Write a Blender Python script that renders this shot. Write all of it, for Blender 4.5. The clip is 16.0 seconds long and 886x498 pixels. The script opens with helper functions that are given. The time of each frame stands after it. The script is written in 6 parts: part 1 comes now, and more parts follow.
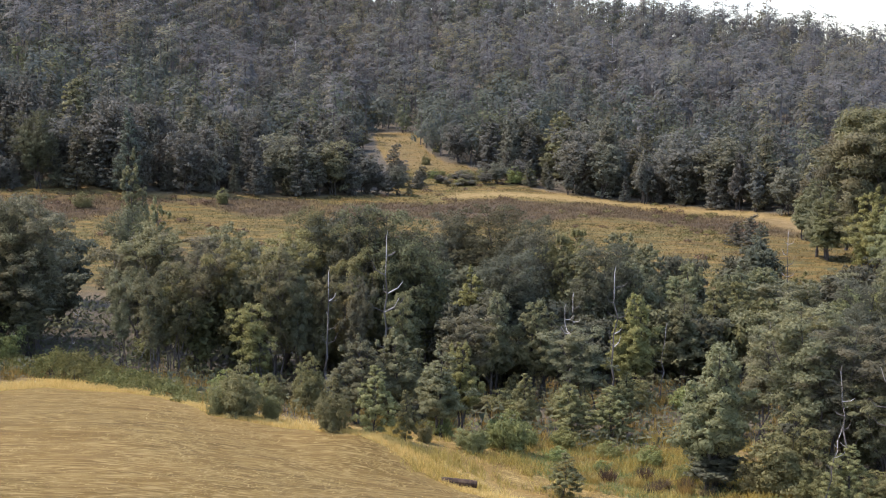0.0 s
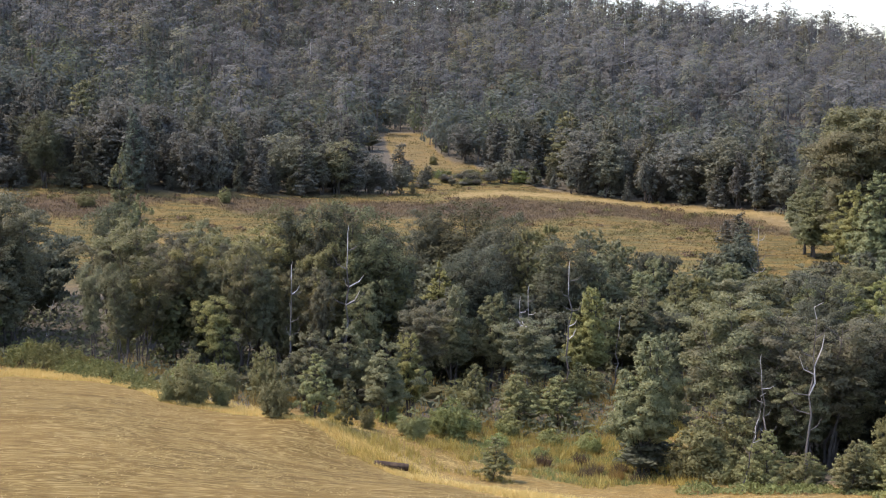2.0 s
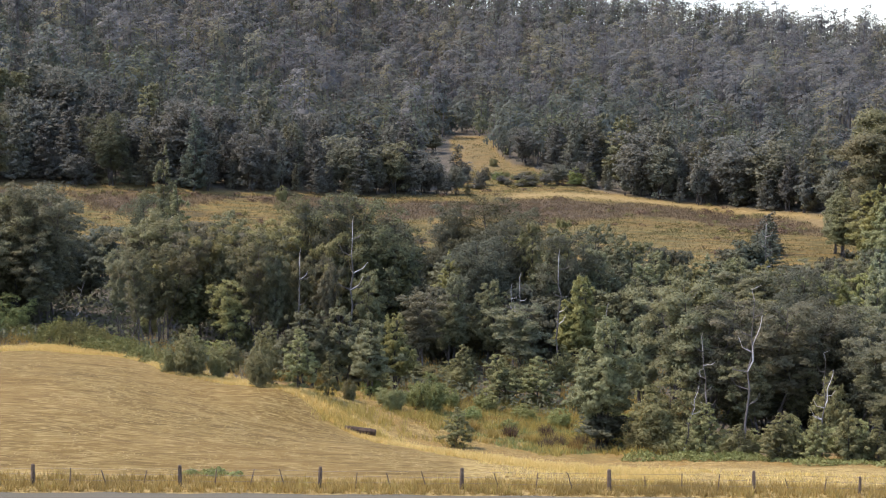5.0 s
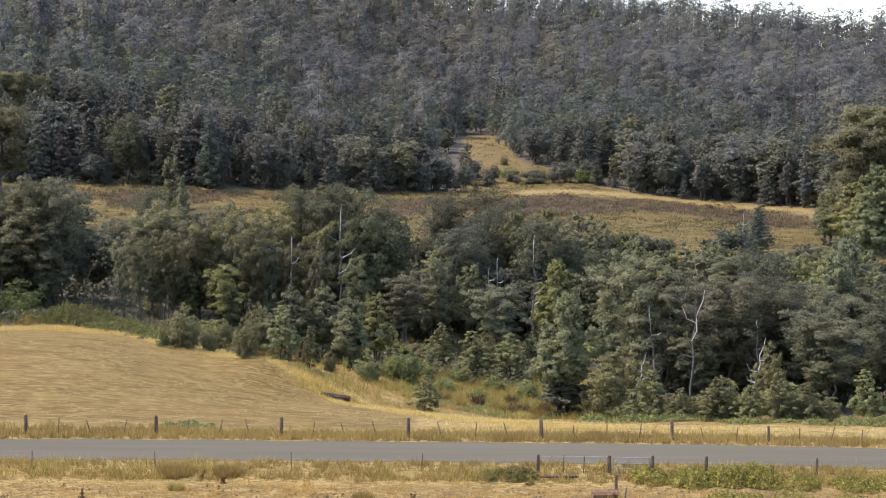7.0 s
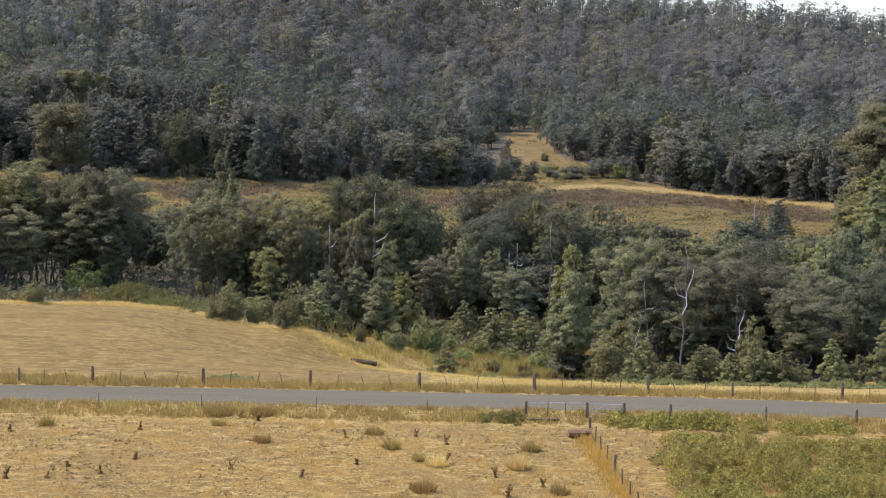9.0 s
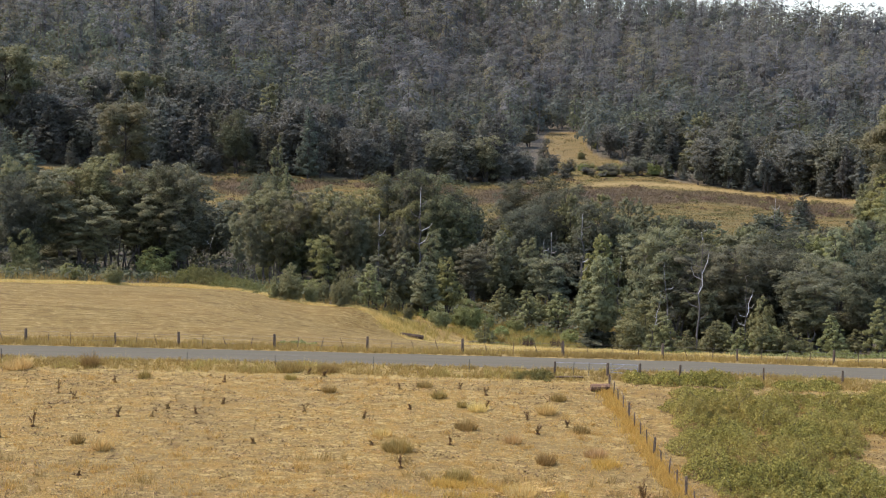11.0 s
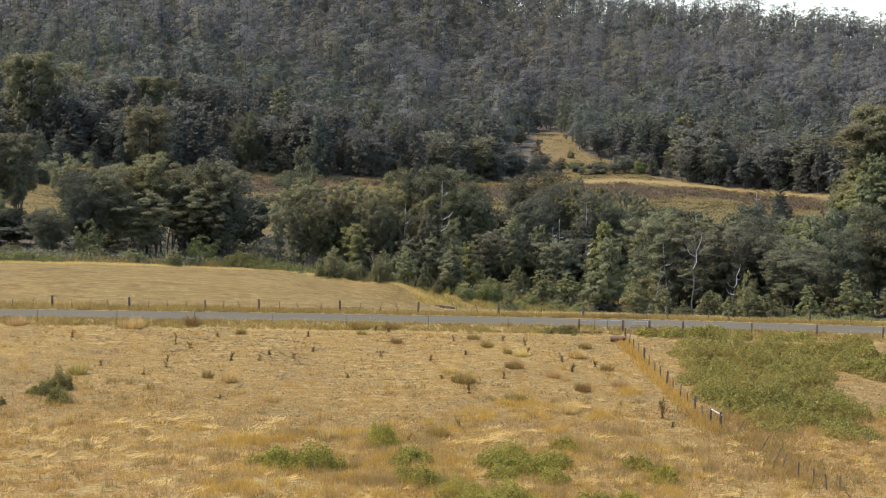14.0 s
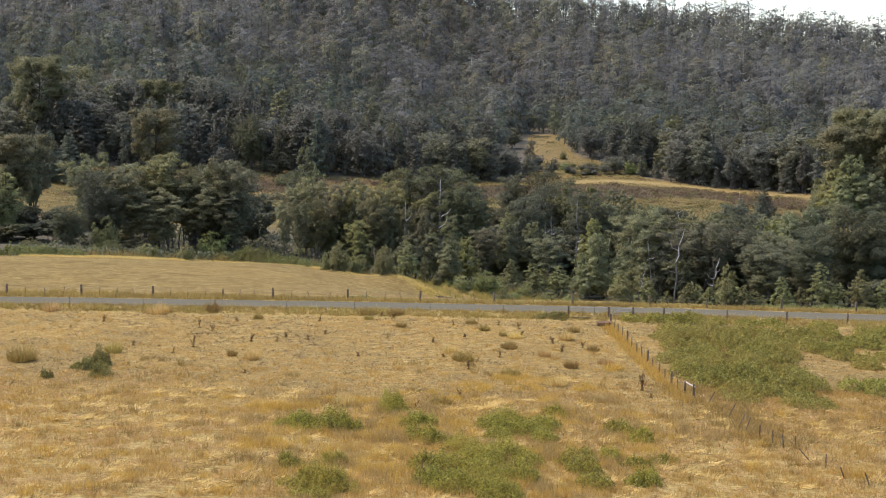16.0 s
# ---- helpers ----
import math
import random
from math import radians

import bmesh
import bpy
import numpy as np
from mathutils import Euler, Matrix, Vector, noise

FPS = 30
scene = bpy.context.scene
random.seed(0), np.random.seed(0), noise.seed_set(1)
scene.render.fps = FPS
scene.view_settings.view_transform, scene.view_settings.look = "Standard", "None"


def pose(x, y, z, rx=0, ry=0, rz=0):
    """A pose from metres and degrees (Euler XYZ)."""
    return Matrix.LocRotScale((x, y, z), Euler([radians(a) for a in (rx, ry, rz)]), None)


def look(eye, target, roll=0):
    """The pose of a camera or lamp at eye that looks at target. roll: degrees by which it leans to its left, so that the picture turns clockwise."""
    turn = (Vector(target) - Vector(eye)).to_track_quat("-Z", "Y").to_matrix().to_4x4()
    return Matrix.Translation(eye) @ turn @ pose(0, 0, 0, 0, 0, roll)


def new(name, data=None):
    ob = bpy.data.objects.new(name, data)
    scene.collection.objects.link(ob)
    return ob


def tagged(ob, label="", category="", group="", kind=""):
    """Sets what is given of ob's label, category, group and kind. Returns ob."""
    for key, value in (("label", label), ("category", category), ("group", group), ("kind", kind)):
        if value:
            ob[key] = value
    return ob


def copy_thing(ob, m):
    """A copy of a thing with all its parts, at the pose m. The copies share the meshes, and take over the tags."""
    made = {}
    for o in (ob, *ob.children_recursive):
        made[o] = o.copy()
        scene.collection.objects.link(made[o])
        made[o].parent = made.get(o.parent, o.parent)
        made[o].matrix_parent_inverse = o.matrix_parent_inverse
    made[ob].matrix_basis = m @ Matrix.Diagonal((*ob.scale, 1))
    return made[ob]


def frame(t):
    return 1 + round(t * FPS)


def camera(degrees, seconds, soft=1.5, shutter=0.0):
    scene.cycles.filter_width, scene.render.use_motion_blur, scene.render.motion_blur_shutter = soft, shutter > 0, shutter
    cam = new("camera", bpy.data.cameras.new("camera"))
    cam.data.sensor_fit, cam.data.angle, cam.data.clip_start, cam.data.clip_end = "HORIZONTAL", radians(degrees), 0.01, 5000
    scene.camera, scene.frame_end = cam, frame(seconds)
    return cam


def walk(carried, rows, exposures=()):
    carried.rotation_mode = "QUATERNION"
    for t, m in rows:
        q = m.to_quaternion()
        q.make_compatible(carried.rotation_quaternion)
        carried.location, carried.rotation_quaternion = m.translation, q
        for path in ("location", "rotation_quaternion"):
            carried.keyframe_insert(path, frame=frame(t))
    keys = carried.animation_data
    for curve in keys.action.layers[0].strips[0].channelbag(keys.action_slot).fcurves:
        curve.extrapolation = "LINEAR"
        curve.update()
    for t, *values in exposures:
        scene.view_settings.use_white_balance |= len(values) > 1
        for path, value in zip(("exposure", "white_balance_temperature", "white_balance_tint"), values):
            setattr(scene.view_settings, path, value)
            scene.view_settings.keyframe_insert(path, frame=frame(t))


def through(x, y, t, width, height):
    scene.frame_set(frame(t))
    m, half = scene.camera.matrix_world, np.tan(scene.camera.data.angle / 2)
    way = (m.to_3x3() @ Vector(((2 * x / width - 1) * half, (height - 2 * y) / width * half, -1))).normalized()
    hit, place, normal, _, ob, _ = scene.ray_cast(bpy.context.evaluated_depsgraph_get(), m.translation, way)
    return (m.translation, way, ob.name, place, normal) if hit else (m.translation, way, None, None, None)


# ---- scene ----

# ---- camera ----
PATH = [
    (0, (-21.232, -68.527, 23.067), (-7.311, 30.046, 13.601), 0.69),
    (0.5, (-19.403, -69.431, 22.969), (-6.103, 29.228, 13.508), 0.73),
    (1, (-17.342, -70.510, 22.992), (-4.532, 28.214, 13.527), 0.93),
    (1.5, (-15.735, -71.833, 23.005), (-3.487, 26.954, 13.456), 0.82),
    (2, (-14.627, -73.578, 22.898), (-2.961, 25.293, 13.491), 0.58),
    (2.5, (-13.730, -75.553, 22.796), (-2.902, 23.411, 13.370), 0.45),
    (3, (-12.279, -77.491, 22.625), (-2.623, 21.601, 13.267), 0.51),
    (3.2, (-11.667, -78.200, 22.574), (-2.263, 20.907, 13.126), 0.49),
    (5.3, (-4.765, -85.185, 21.961), (-0.072, 14.293, 12.899), 0.59),
    (5.5, (-4.226, -86.034, 21.716), (0.294, 13.449, 12.619), 0.47),
    (6, (-2.980, -88.373, 21.390), (1.493, 11.122, 12.408), 0.50),
    (6.5, (-1.895, -90.995, 21.212), (1.922, 8.528, 12.237), 0.43),
    (7, (-0.813, -94.204, 21.117), (2.333, 5.356, 12.289), 0.39),
    (7.5, (0.113, -97.557, 21.057), (2.505, 2.028, 12.281), 0.36),
    (8, (1.133, -101.468, 20.929), (2.627, -1.860, 12.218), 0.37),
    (8.5, (1.830, -105.413, 20.994), (2.517, -5.811, 12.110), 0.48),
    (9, (2.188, -109.361, 20.995), (1.696, -9.770, 11.979), 0.55),
    (9.2, (2.281, -110.951, 20.982), (1.276, -11.366, 11.933), 0.58),
    (11.3, (2.168, -127.829, 20.857), (-1.164, -28.293, 11.825), 0.56),
    (11.5, (1.794, -129.420, 20.678), (-1.589, -29.867, 11.857), 0.51),
    (12, (0.514, -133.204, 20.458), (-2.730, -33.642, 11.693), 0.48),
    (12.5, (-0.722, -137.618, 20.182), (-3.540, -38.040, 11.446), 0.46),
    (13, (-1.878, -142.167, 19.973), (-4.498, -42.571, 11.383), 0.45),
    (13.5, (-2.571, -145.982, 20.279), (-5.028, -46.404, 11.434), 0.49),
    (14, (-3.219, -149.459, 20.653), (-4.894, -49.869, 11.766), 0.41),
    (14.5, (-3.490, -152.669, 20.771), (-5.037, -53.077, 11.876), 0.41),
    (15, (-3.573, -155.857, 20.652), (-5.000, -56.269, 11.697), 0.46),
    (15.5, (-3.635, -158.868, 20.644), (-4.968, -59.263, 11.862), 0.46),
    (16, (-3.776, -161.811, 20.766), (-4.984, -62.203, 12.001), 0.50),
]
cam = camera(33.56, 16.0, soft=1.1)
walk(cam, [(t, look(eye, target, roll)) for t, eye, target, roll in PATH],
     exposures=((0, 1.36, 6260, 23), (6, 1.38, 6260, 22.5), (9, 1.29, 6280, 21), (12, 1.21, 6350, 19.5), (16, 1.21, 6500, 17.5)))

# ---- daylight ----
SUN_AZ, SUN_EL = radians(-80), radians(58)   # bearing from +y towards +x, height
sky = bpy.data.worlds.new("sky")
scene.world = sky
sky.use_nodes = True
sn = sky.node_tree.nodes
sn.clear()
tex = sn.new("ShaderNodeTexSky")
tex.sky_type, tex.sun_disc = "NISHITA", False
tex.sun_elevation, tex.sun_rotation = SUN_EL, SUN_AZ
tex.dust_density, tex.air_density, tex.ozone_density = 1.6, 1.25, 2.5
bg, wo = sn.new("ShaderNodeBackground"), sn.new("ShaderNodeOutputWorld")
bg.inputs["Strength"].default_value = 0.15
sky.node_tree.links.new(tex.outputs[0], bg.inputs[0])
sky.node_tree.links.new(bg.outputs[0], wo.inputs[0])
sun = new("sun", bpy.data.lights.new("sun", "SUN"))
sun.data.energy, sun.data.angle, sun.data.color = 2.05, radians(0.6), (1.0, 0.90, 0.74)
sun.matrix_world = look((0, 0, 0), (-math.sin(SUN_AZ) * math.cos(SUN_EL), -math.cos(SUN_AZ) * math.cos(SUN_EL), -math.sin(SUN_EL)))
sun.location = (0, 0, 150)

# ---- materials ----
def material(name):
    m = bpy.data.materials.new(name)
    m.use_nodes = True
    nt = m.node_tree
    return m, nt.nodes, nt.links, nt.nodes["Principled BSDF"]


def set_gloss(b, rough, spec=0.3):
    b.inputs["Roughness"].default_value = rough
    b.inputs["Specular IOR Level"].default_value = spec


def mix_rgb(n, l, fac, a, b):
    x = n.new("ShaderNodeMix")
    x.data_type = "RGBA"
    for sock, v in ((x.inputs[0], fac), (x.inputs[6], a), (x.inputs[7], b)):
        if isinstance(v, (int, float)):
            sock.default_value = v
        elif isinstance(v, tuple):
            sock.default_value = (*v, 1)
        else:
            l.new(v, sock)
    return x.outputs[2]


def maths(n, l, op, a, b=0.5, clamp=False):
    x = n.new("ShaderNodeMath")
    x.operation, x.use_clamp = op, clamp
    for sock, v in zip(x.inputs, (a, b)):
        if isinstance(v, (int, float)):
            sock.default_value = v
        else:
            l.new(v, sock)
    return x.outputs[0]


def noise_tex(n, l, vec, scale, detail=4.0, rough=0.6, stretch=None, turn=0.0):
    if stretch:
        mp = n.new("ShaderNodeMapping")
        mp.inputs["Scale"].default_value = stretch
        mp.inputs["Rotation"].default_value = (0, 0, turn)
        l.new(vec, mp.inputs[0])
        vec = mp.outputs[0]
    t = n.new("ShaderNodeTexNoise")
    t.inputs["Scale"].default_value, t.inputs["Detail"].default_value, t.inputs["Roughness"].default_value = scale, detail, rough
    l.new(vec, t.inputs["Vector"])
    return t.outputs["Fac"]


def ramp(n, l, fac, *stops):
    r = n.new("ShaderNodeValToRGB")
    els = r.color_ramp.elements
    while len(els) < len(stops):
        els.new(0.5)
    for e, (p, c) in zip(els, stops):
        e.position = p
        e.color = (*c, 1) if isinstance(c, tuple) else (c, c, c, 1)
    l.new(fac, r.inputs[0])
    return r.outputs[0]


def leaf_material(name, dark, light, tint=(0.12, 0.12, 0.05), tint_amount=0.35, through=0.3, rough=0.7, by_attribute=False, varied=False, apart=0.4):
    """Foliage: colour varies leaf by leaf and plant by plant, light passes through."""
    m, n, l, b = material(name)
    geo, info = n.new("ShaderNodeNewGeometry"), n.new("ShaderNodeObjectInfo")
    own = info.outputs["Random"]
    if by_attribute:
        at = n.new("ShaderNodeAttribute")
        at.attribute_name = "tree"
        own = at.outputs["Fac"]
    if by_attribute or varied:
        hue_by = maths(n, l, "FRACT", maths(n, l, "MULTIPLY", own, 7.31))
    c = mix_rgb(n, l, geo.outputs["Random Per Island"], dark, light)
    if by_attribute or varied:  # each tree of the wood has its own hue
        hue = ramp(n, l, hue_by, (0.0, (0.90, 0.94, 0.97)), (0.4, (1.0, 1.0, 1.0)), (0.7, (1.0, 1.03, 0.90)), (0.88, (1.12, 1.08, 0.80)), (0.97, (1.20, 1.12, 0.72)))
        x = n.new("ShaderNodeMix")
        x.data_type, x.blend_type = "RGBA", "MULTIPLY"
        x.inputs[0].default_value = 1.0
        l.new(c, x.inputs[6])
        l.new(hue, x.inputs[7])
        c = x.outputs[2]
    clump = noise_tex(n, l, geo.outputs["Position"], 0.12, 3.0)
    c = mix_rgb(n, l, maths(n, l, "MULTIPLY", ramp(n, l, clump, (0.42, 0.0), (0.68, 1.0)), tint_amount), c, tint)
    hs = n.new("ShaderNodeHueSaturation")
    l.new(maths(n, l, "MULTIPLY_ADD", own, 0.085 * apart), hs.inputs["Hue"])
    hs.inputs["Hue"].links[0].from_node.inputs[2].default_value = 0.5 - 0.0425 * apart
    l.new(maths(n, l, "MULTIPLY_ADD", own, 0.42 if by_attribute else apart), hs.inputs["Value"])
    hs.inputs["Value"].links[0].from_node.inputs[2].default_value = 0.79 if by_attribute else 1.02 - 0.5 * apart
    l.new(c, hs.inputs["Color"])
    l.new(hs.outputs[0], b.inputs["Base Color"])
    set_gloss(b, rough, 0.2)
    tr = n.new("ShaderNodeBsdfTranslucent")
    l.new(hs.outputs[0], tr.inputs["Color"])
    mx = n.new("ShaderNodeMixShader")
    mx.inputs[0].default_value = through
    l.new(b.outputs[0], mx.inputs[1])
    l.new(tr.outputs[0], mx.inputs[2])
    l.new(mx.outputs[0], n["Material Output"].inputs["Surface"])
    return m


def bark_material(name, dark, light, scale=3.0):
    m, n, l, b = material(name)
    tc, geo = n.new("ShaderNodeTexCoord"), n.new("ShaderNodeNewGeometry")
    f = noise_tex(n, l, geo.outputs["Position"], scale, 5.0, 0.65, (1, 1, 0.25))
    g = noise_tex(n, l, geo.outputs["Position"], scale * 0.2, 3.0)
    c = ramp(n, l, f, (0.35, dark), (0.68, light))
    c = mix_rgb(n, l, maths(n, l, "MULTIPLY", g, 0.5), c, dark)
    l.new(c, b.inputs["Base Color"])
    set_gloss(b, 0.85, 0.2)
    bp = n.new("ShaderNodeBump")
    bp.inputs["Strength"].default_value, bp.inputs["Distance"].default_value = 0.6, 0.03
    l.new(f, bp.inputs["Height"])
    l.new(bp.outputs[0], b.inputs["Normal"])
    return m


M_WATTLE = leaf_material("wattle_leaf", (0.132, 0.136, 0.071), (0.252, 0.253, 0.129), (0.22, 0.205, 0.095), 0.35, 0.36, varied=True)
M_DARK = leaf_material("blackwood_leaf", (0.064, 0.067, 0.043), (0.124, 0.127, 0.074), (0.130, 0.118, 0.060), 0.35, 0.34, varied=True)
M_OLIVE = leaf_material("paperbark_leaf", (0.106, 0.106, 0.060), (0.218, 0.210, 0.112), (0.22, 0.18, 0.09), 0.35, 0.36, varied=True)
M_GUM = leaf_material("gum_leaf", (0.086, 0.086, 0.046), (0.168, 0.158, 0.078), (0.18, 0.140, 0.065), 0.5, 0.36)
M_PINE = leaf_material("conifer_leaf", (0.07, 0.083, 0.055), (0.16, 0.178, 0.125), (0.14, 0.14, 0.08))
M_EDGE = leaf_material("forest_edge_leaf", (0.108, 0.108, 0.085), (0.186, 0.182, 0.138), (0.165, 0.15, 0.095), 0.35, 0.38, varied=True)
# gums up the hill: distance haze painted in as a paler, greyer leaf colour
M_FOREST_HAZED = leaf_material("hazed_forest_leaf", (0.160, 0.158, 0.142), (0.190, 0.186, 0.167), (0.20, 0.175, 0.145), 0.35, 0.55, 0.8, True)
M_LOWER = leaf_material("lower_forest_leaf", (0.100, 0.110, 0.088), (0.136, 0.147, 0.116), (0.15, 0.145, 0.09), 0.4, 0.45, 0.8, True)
M_FERN = leaf_material("bracken_leaf", (0.14, 0.16, 0.05), (0.275, 0.295, 0.105), (0.29, 0.255, 0.09), 0.4, 0.35)
M_BRAMBLE = leaf_material("bramble_leaf", (0.105, 0.100, 0.024), (0.480, 0.430, 0.105), (0.40, 0.31, 0.085), 0.6, 0.46, apart=0.12)
M_BRIAR = leaf_material("briar_leaf", (0.100, 0.094, 0.020), (0.500, 0.450, 0.090), (0.46, 0.34, 0.075), 0.55, 0.42, apart=0.15)
M_YOUNG = leaf_material("young_wattle_leaf", (0.150, 0.150, 0.062), (0.280, 0.276, 0.115), (0.24, 0.225, 0.09), 0.35, 0.38)
M_STRAW = leaf_material("dry_grass", (0.43, 0.296, 0.072), (0.68, 0.495, 0.150), (0.57, 0.385, 0.090), 0.55, 0.5, 0.85)
M_BLEACHED = leaf_material("bleached_grass", (0.43, 0.290, 0.098), (0.68, 0.495, 0.205), (0.52, 0.36, 0.105), 0.4, 0.42, 0.85)
M_HAY = leaf_material("cut_hay", (0.244, 0.180, 0.061), (0.409, 0.324, 0.135), (0.313, 0.231, 0.083), 0.4, 0.3, 0.8)
M_RUSH = leaf_material("brown_rush", (0.22, 0.152, 0.045), (0.43, 0.315, 0.10), (0.35, 0.24, 0.066), 0.5, 0.38, 0.85)
M_VERGE = leaf_material("verge_grass", (0.243, 0.153, 0.045), (0.423, 0.293, 0.099), (0.207, 0.140, 0.050), 0.6, 0.42, 0.85)
M_RUSSET = leaf_material("russet_rush", (0.085, 0.058, 0.036), (0.17, 0.115, 0.068), (0.12, 0.09, 0.045), 0.5, 0.3, 0.85)
M_MEADOW = leaf_material("meadow_grass", (0.13, 0.096, 0.036), (0.24, 0.176, 0.068), (0.15, 0.122, 0.046), 0.5, 0.4, 0.85)
M_HERB = leaf_material("meadow_herb", (0.095, 0.092, 0.032), (0.18, 0.165, 0.056), (0.17, 0.14, 0.05), 0.4, 0.35, 0.85)
M_SOIL = leaf_material("trodden_clod", (0.16, 0.112, 0.050), (0.32, 0.235, 0.11), (0.24, 0.17, 0.075), 0.4, 0.05, 0.95)
M_WEED = leaf_material("dock_stalk", (0.105, 0.060, 0.022), (0.22, 0.135, 0.052), (0.15, 0.09, 0.035), 0.4, 0.3, 0.85)
M_GOLD = leaf_material("golden_grass", (0.40, 0.245, 0.054), (0.66, 0.44, 0.115), (0.48, 0.31, 0.066), 0.4, 0.46, 0.85, apart=0.1)
M_SEED = leaf_material("seed_heads", (0.27, 0.177, 0.062), (0.50, 0.355, 0.14), (0.36, 0.25, 0.092), 0.4, 0.4, 0.85, apart=0.1)
M_SCRUB = leaf_material("dull_scrub_leaf", (0.105, 0.094, 0.028), (0.330, 0.290, 0.090), (0.28, 0.22, 0.07), 0.4, 0.4, apart=0.15)
M_BARK = bark_material("grey_bark", (0.035, 0.03, 0.024), (0.13, 0.115, 0.095))
M_STEM = bark_material("paperbark_stem", (0.055, 0.047, 0.040), (0.17, 0.150, 0.125))
M_PALE = bark_material("bleached_wood", (0.30, 0.275, 0.245), (0.70, 0.67, 0.62))
M_SNAG = bark_material("dead_grey_wood", (0.06, 0.054, 0.047), (0.22, 0.20, 0.175))
M_POST = bark_material("weathered_post", (0.065, 0.046, 0.03), (0.23, 0.165, 0.11), 8.0)
M_LOG = bark_material("cut_log", (0.09, 0.05, 0.028), (0.30, 0.18, 0.10), 6.0)
M_ROT = bark_material("rotten_wood", (0.030, 0.021, 0.014), (0.125, 0.085, 0.052), 4.0)

# ---- the lie of the land ----
LAND_X = (-120, -60, -30, -8, 12, 40, 80, 160, 320)
VALLEY = {
    -240: (1.0, 0.5, 0.0, -0.3, -1.0, -2.0, -3.0, -4.0, -4.0),
    -60: (0.5, 0.2, -0.1, -0.5, -1.3, -2.2, -3.0, -4.0, -4.0),
    -30: (0.8, 0.4, 0.1, -0.1, -0.6, -1.5, -2.5, -3.5, -3.5),
    -12: (1.1, 0.9, 0.6, 0.45, 0.25, -0.3, -1.2, -2.4, -2.4),
    4: (1.4, 1.3, 1.0, 0.4, 0.1, -0.4, -1.3, -2.5, -2.5),
    18: (2.4, 2.2, 1.3, -1.0, -2.5, -2.2, -2.6, -4.0, -4.0),
    32: (2.4, 2.0, 1.2, -2.2, -5.1, -3.6, -3.6, -4.6, -4.6),
    45: (1.6, 1.0, 0.2, -2.6, -5.2, -4.3, -4.2, -5.0, -5.0),
    60: (1.0, -0.4, -1.6, -4.2, -5.0, -4.5, -4.5, -5.0, -5.0),
    110: (3.0, -1.5, -3.0, -4.0, -4.0, -3.5, -3.5, -3.0, -3.0),
    160: (5.0, 1.0, -0.5, -0.8, -0.8, -1.0, -1.5, 0.0, 0.0),
}
HILL = {
    230: (9.0, 4.8, 3.0, 1.5, 1.0, 0.3, -1.0, 3.0, 3.0),
    290: (26.0, 17.0, 9.0, 5.0, 4.0, 3.5, 1.5, 8.0, 8.0),
    375: (42.0, 28.0, 19.0, 14.5, 13.5, 13.5, 13.0, 14.0, 14.0),
    450: (55.0, 40.0, 30.0, 22.0, 20.0, 21.0, 25.0, 24.0, 24.0),
    560: (90.0, 70.0, 58.0, 46.0, 44.0, 42.0, 42.0, 36.0, 31.0),
    680: (130.0, 112.0, 98.0, 88.0, 80.0, 77.0, 73.0, 66.0, 49.0),
    900: (120.0, 105.0, 95.0, 80.0, 68.0, 56.0, 44.0, 34.0, 26.0),
}


def spline(xs, vals, x):
    """Smooth curve through knots along the first axis of vals, level beyond the ends."""
    xs, vals, x = np.asarray(xs, float), np.asarray(vals, float), np.asarray(x, float)
    slope = np.gradient(vals, xs, axis=0)
    slope[0] = slope[-1] = 0
    xc = np.clip(x, xs[0], xs[-1])
    i = np.clip(np.searchsorted(xs, xc) - 1, 0, len(xs) - 2)
    h = xs[i + 1] - xs[i]
    u = (xc - xs[i]) / h
    return i, u, h, slope


def hermite(a, b, sa, sb, u, h):
    return a * (2 * u**3 - 3 * u**2 + 1) + b * (3 * u**2 - 2 * u**3) + h * (sa * (u**3 - 2 * u**2 + u) + sb * (u**3 - u**2))


LAND_Y = np.array(list(VALLEY) + list(HILL), float)
LAND_Z = np.array(list(VALLEY.values()) + list(HILL.values()), float)


def land(x, y):
    """Height of the ground at x, y (arrays or numbers)."""
    x, y = np.broadcast_arrays(np.asarray(x, float), np.asarray(y, float))
    shape = x.shape
    x, y = x.ravel(), y.ravel()
    j, v, hy, sy = spline(LAND_Y, LAND_Z, y)
    i, u, hx, sx = spline(LAND_X, LAND_Z.T, x)
    cols = []
    for k in (0, 1):
        a, b = LAND_Z[j, i + k], LAND_Z[j + 1, i + k]
        cols.append(hermite(a, b, sy[j, i + k], sy[j + 1, i + k], v, hy))
    w = u * u * (3 - 2 * u)
    mixw = 0.5 * (w + u)
    return (cols[0] * (1 - mixw) + cols[1] * mixw).reshape(shape)


def road_y(x):
    """Centre line of the road."""
    return -5.25 + 0.0 * x


ROAD_HALF = 2.7


def smooth01(e0, e1, v):
    t = np.clip((v - e0) / (e1 - e0), 0, 1)
    return t * t * (3 - 2 * t)


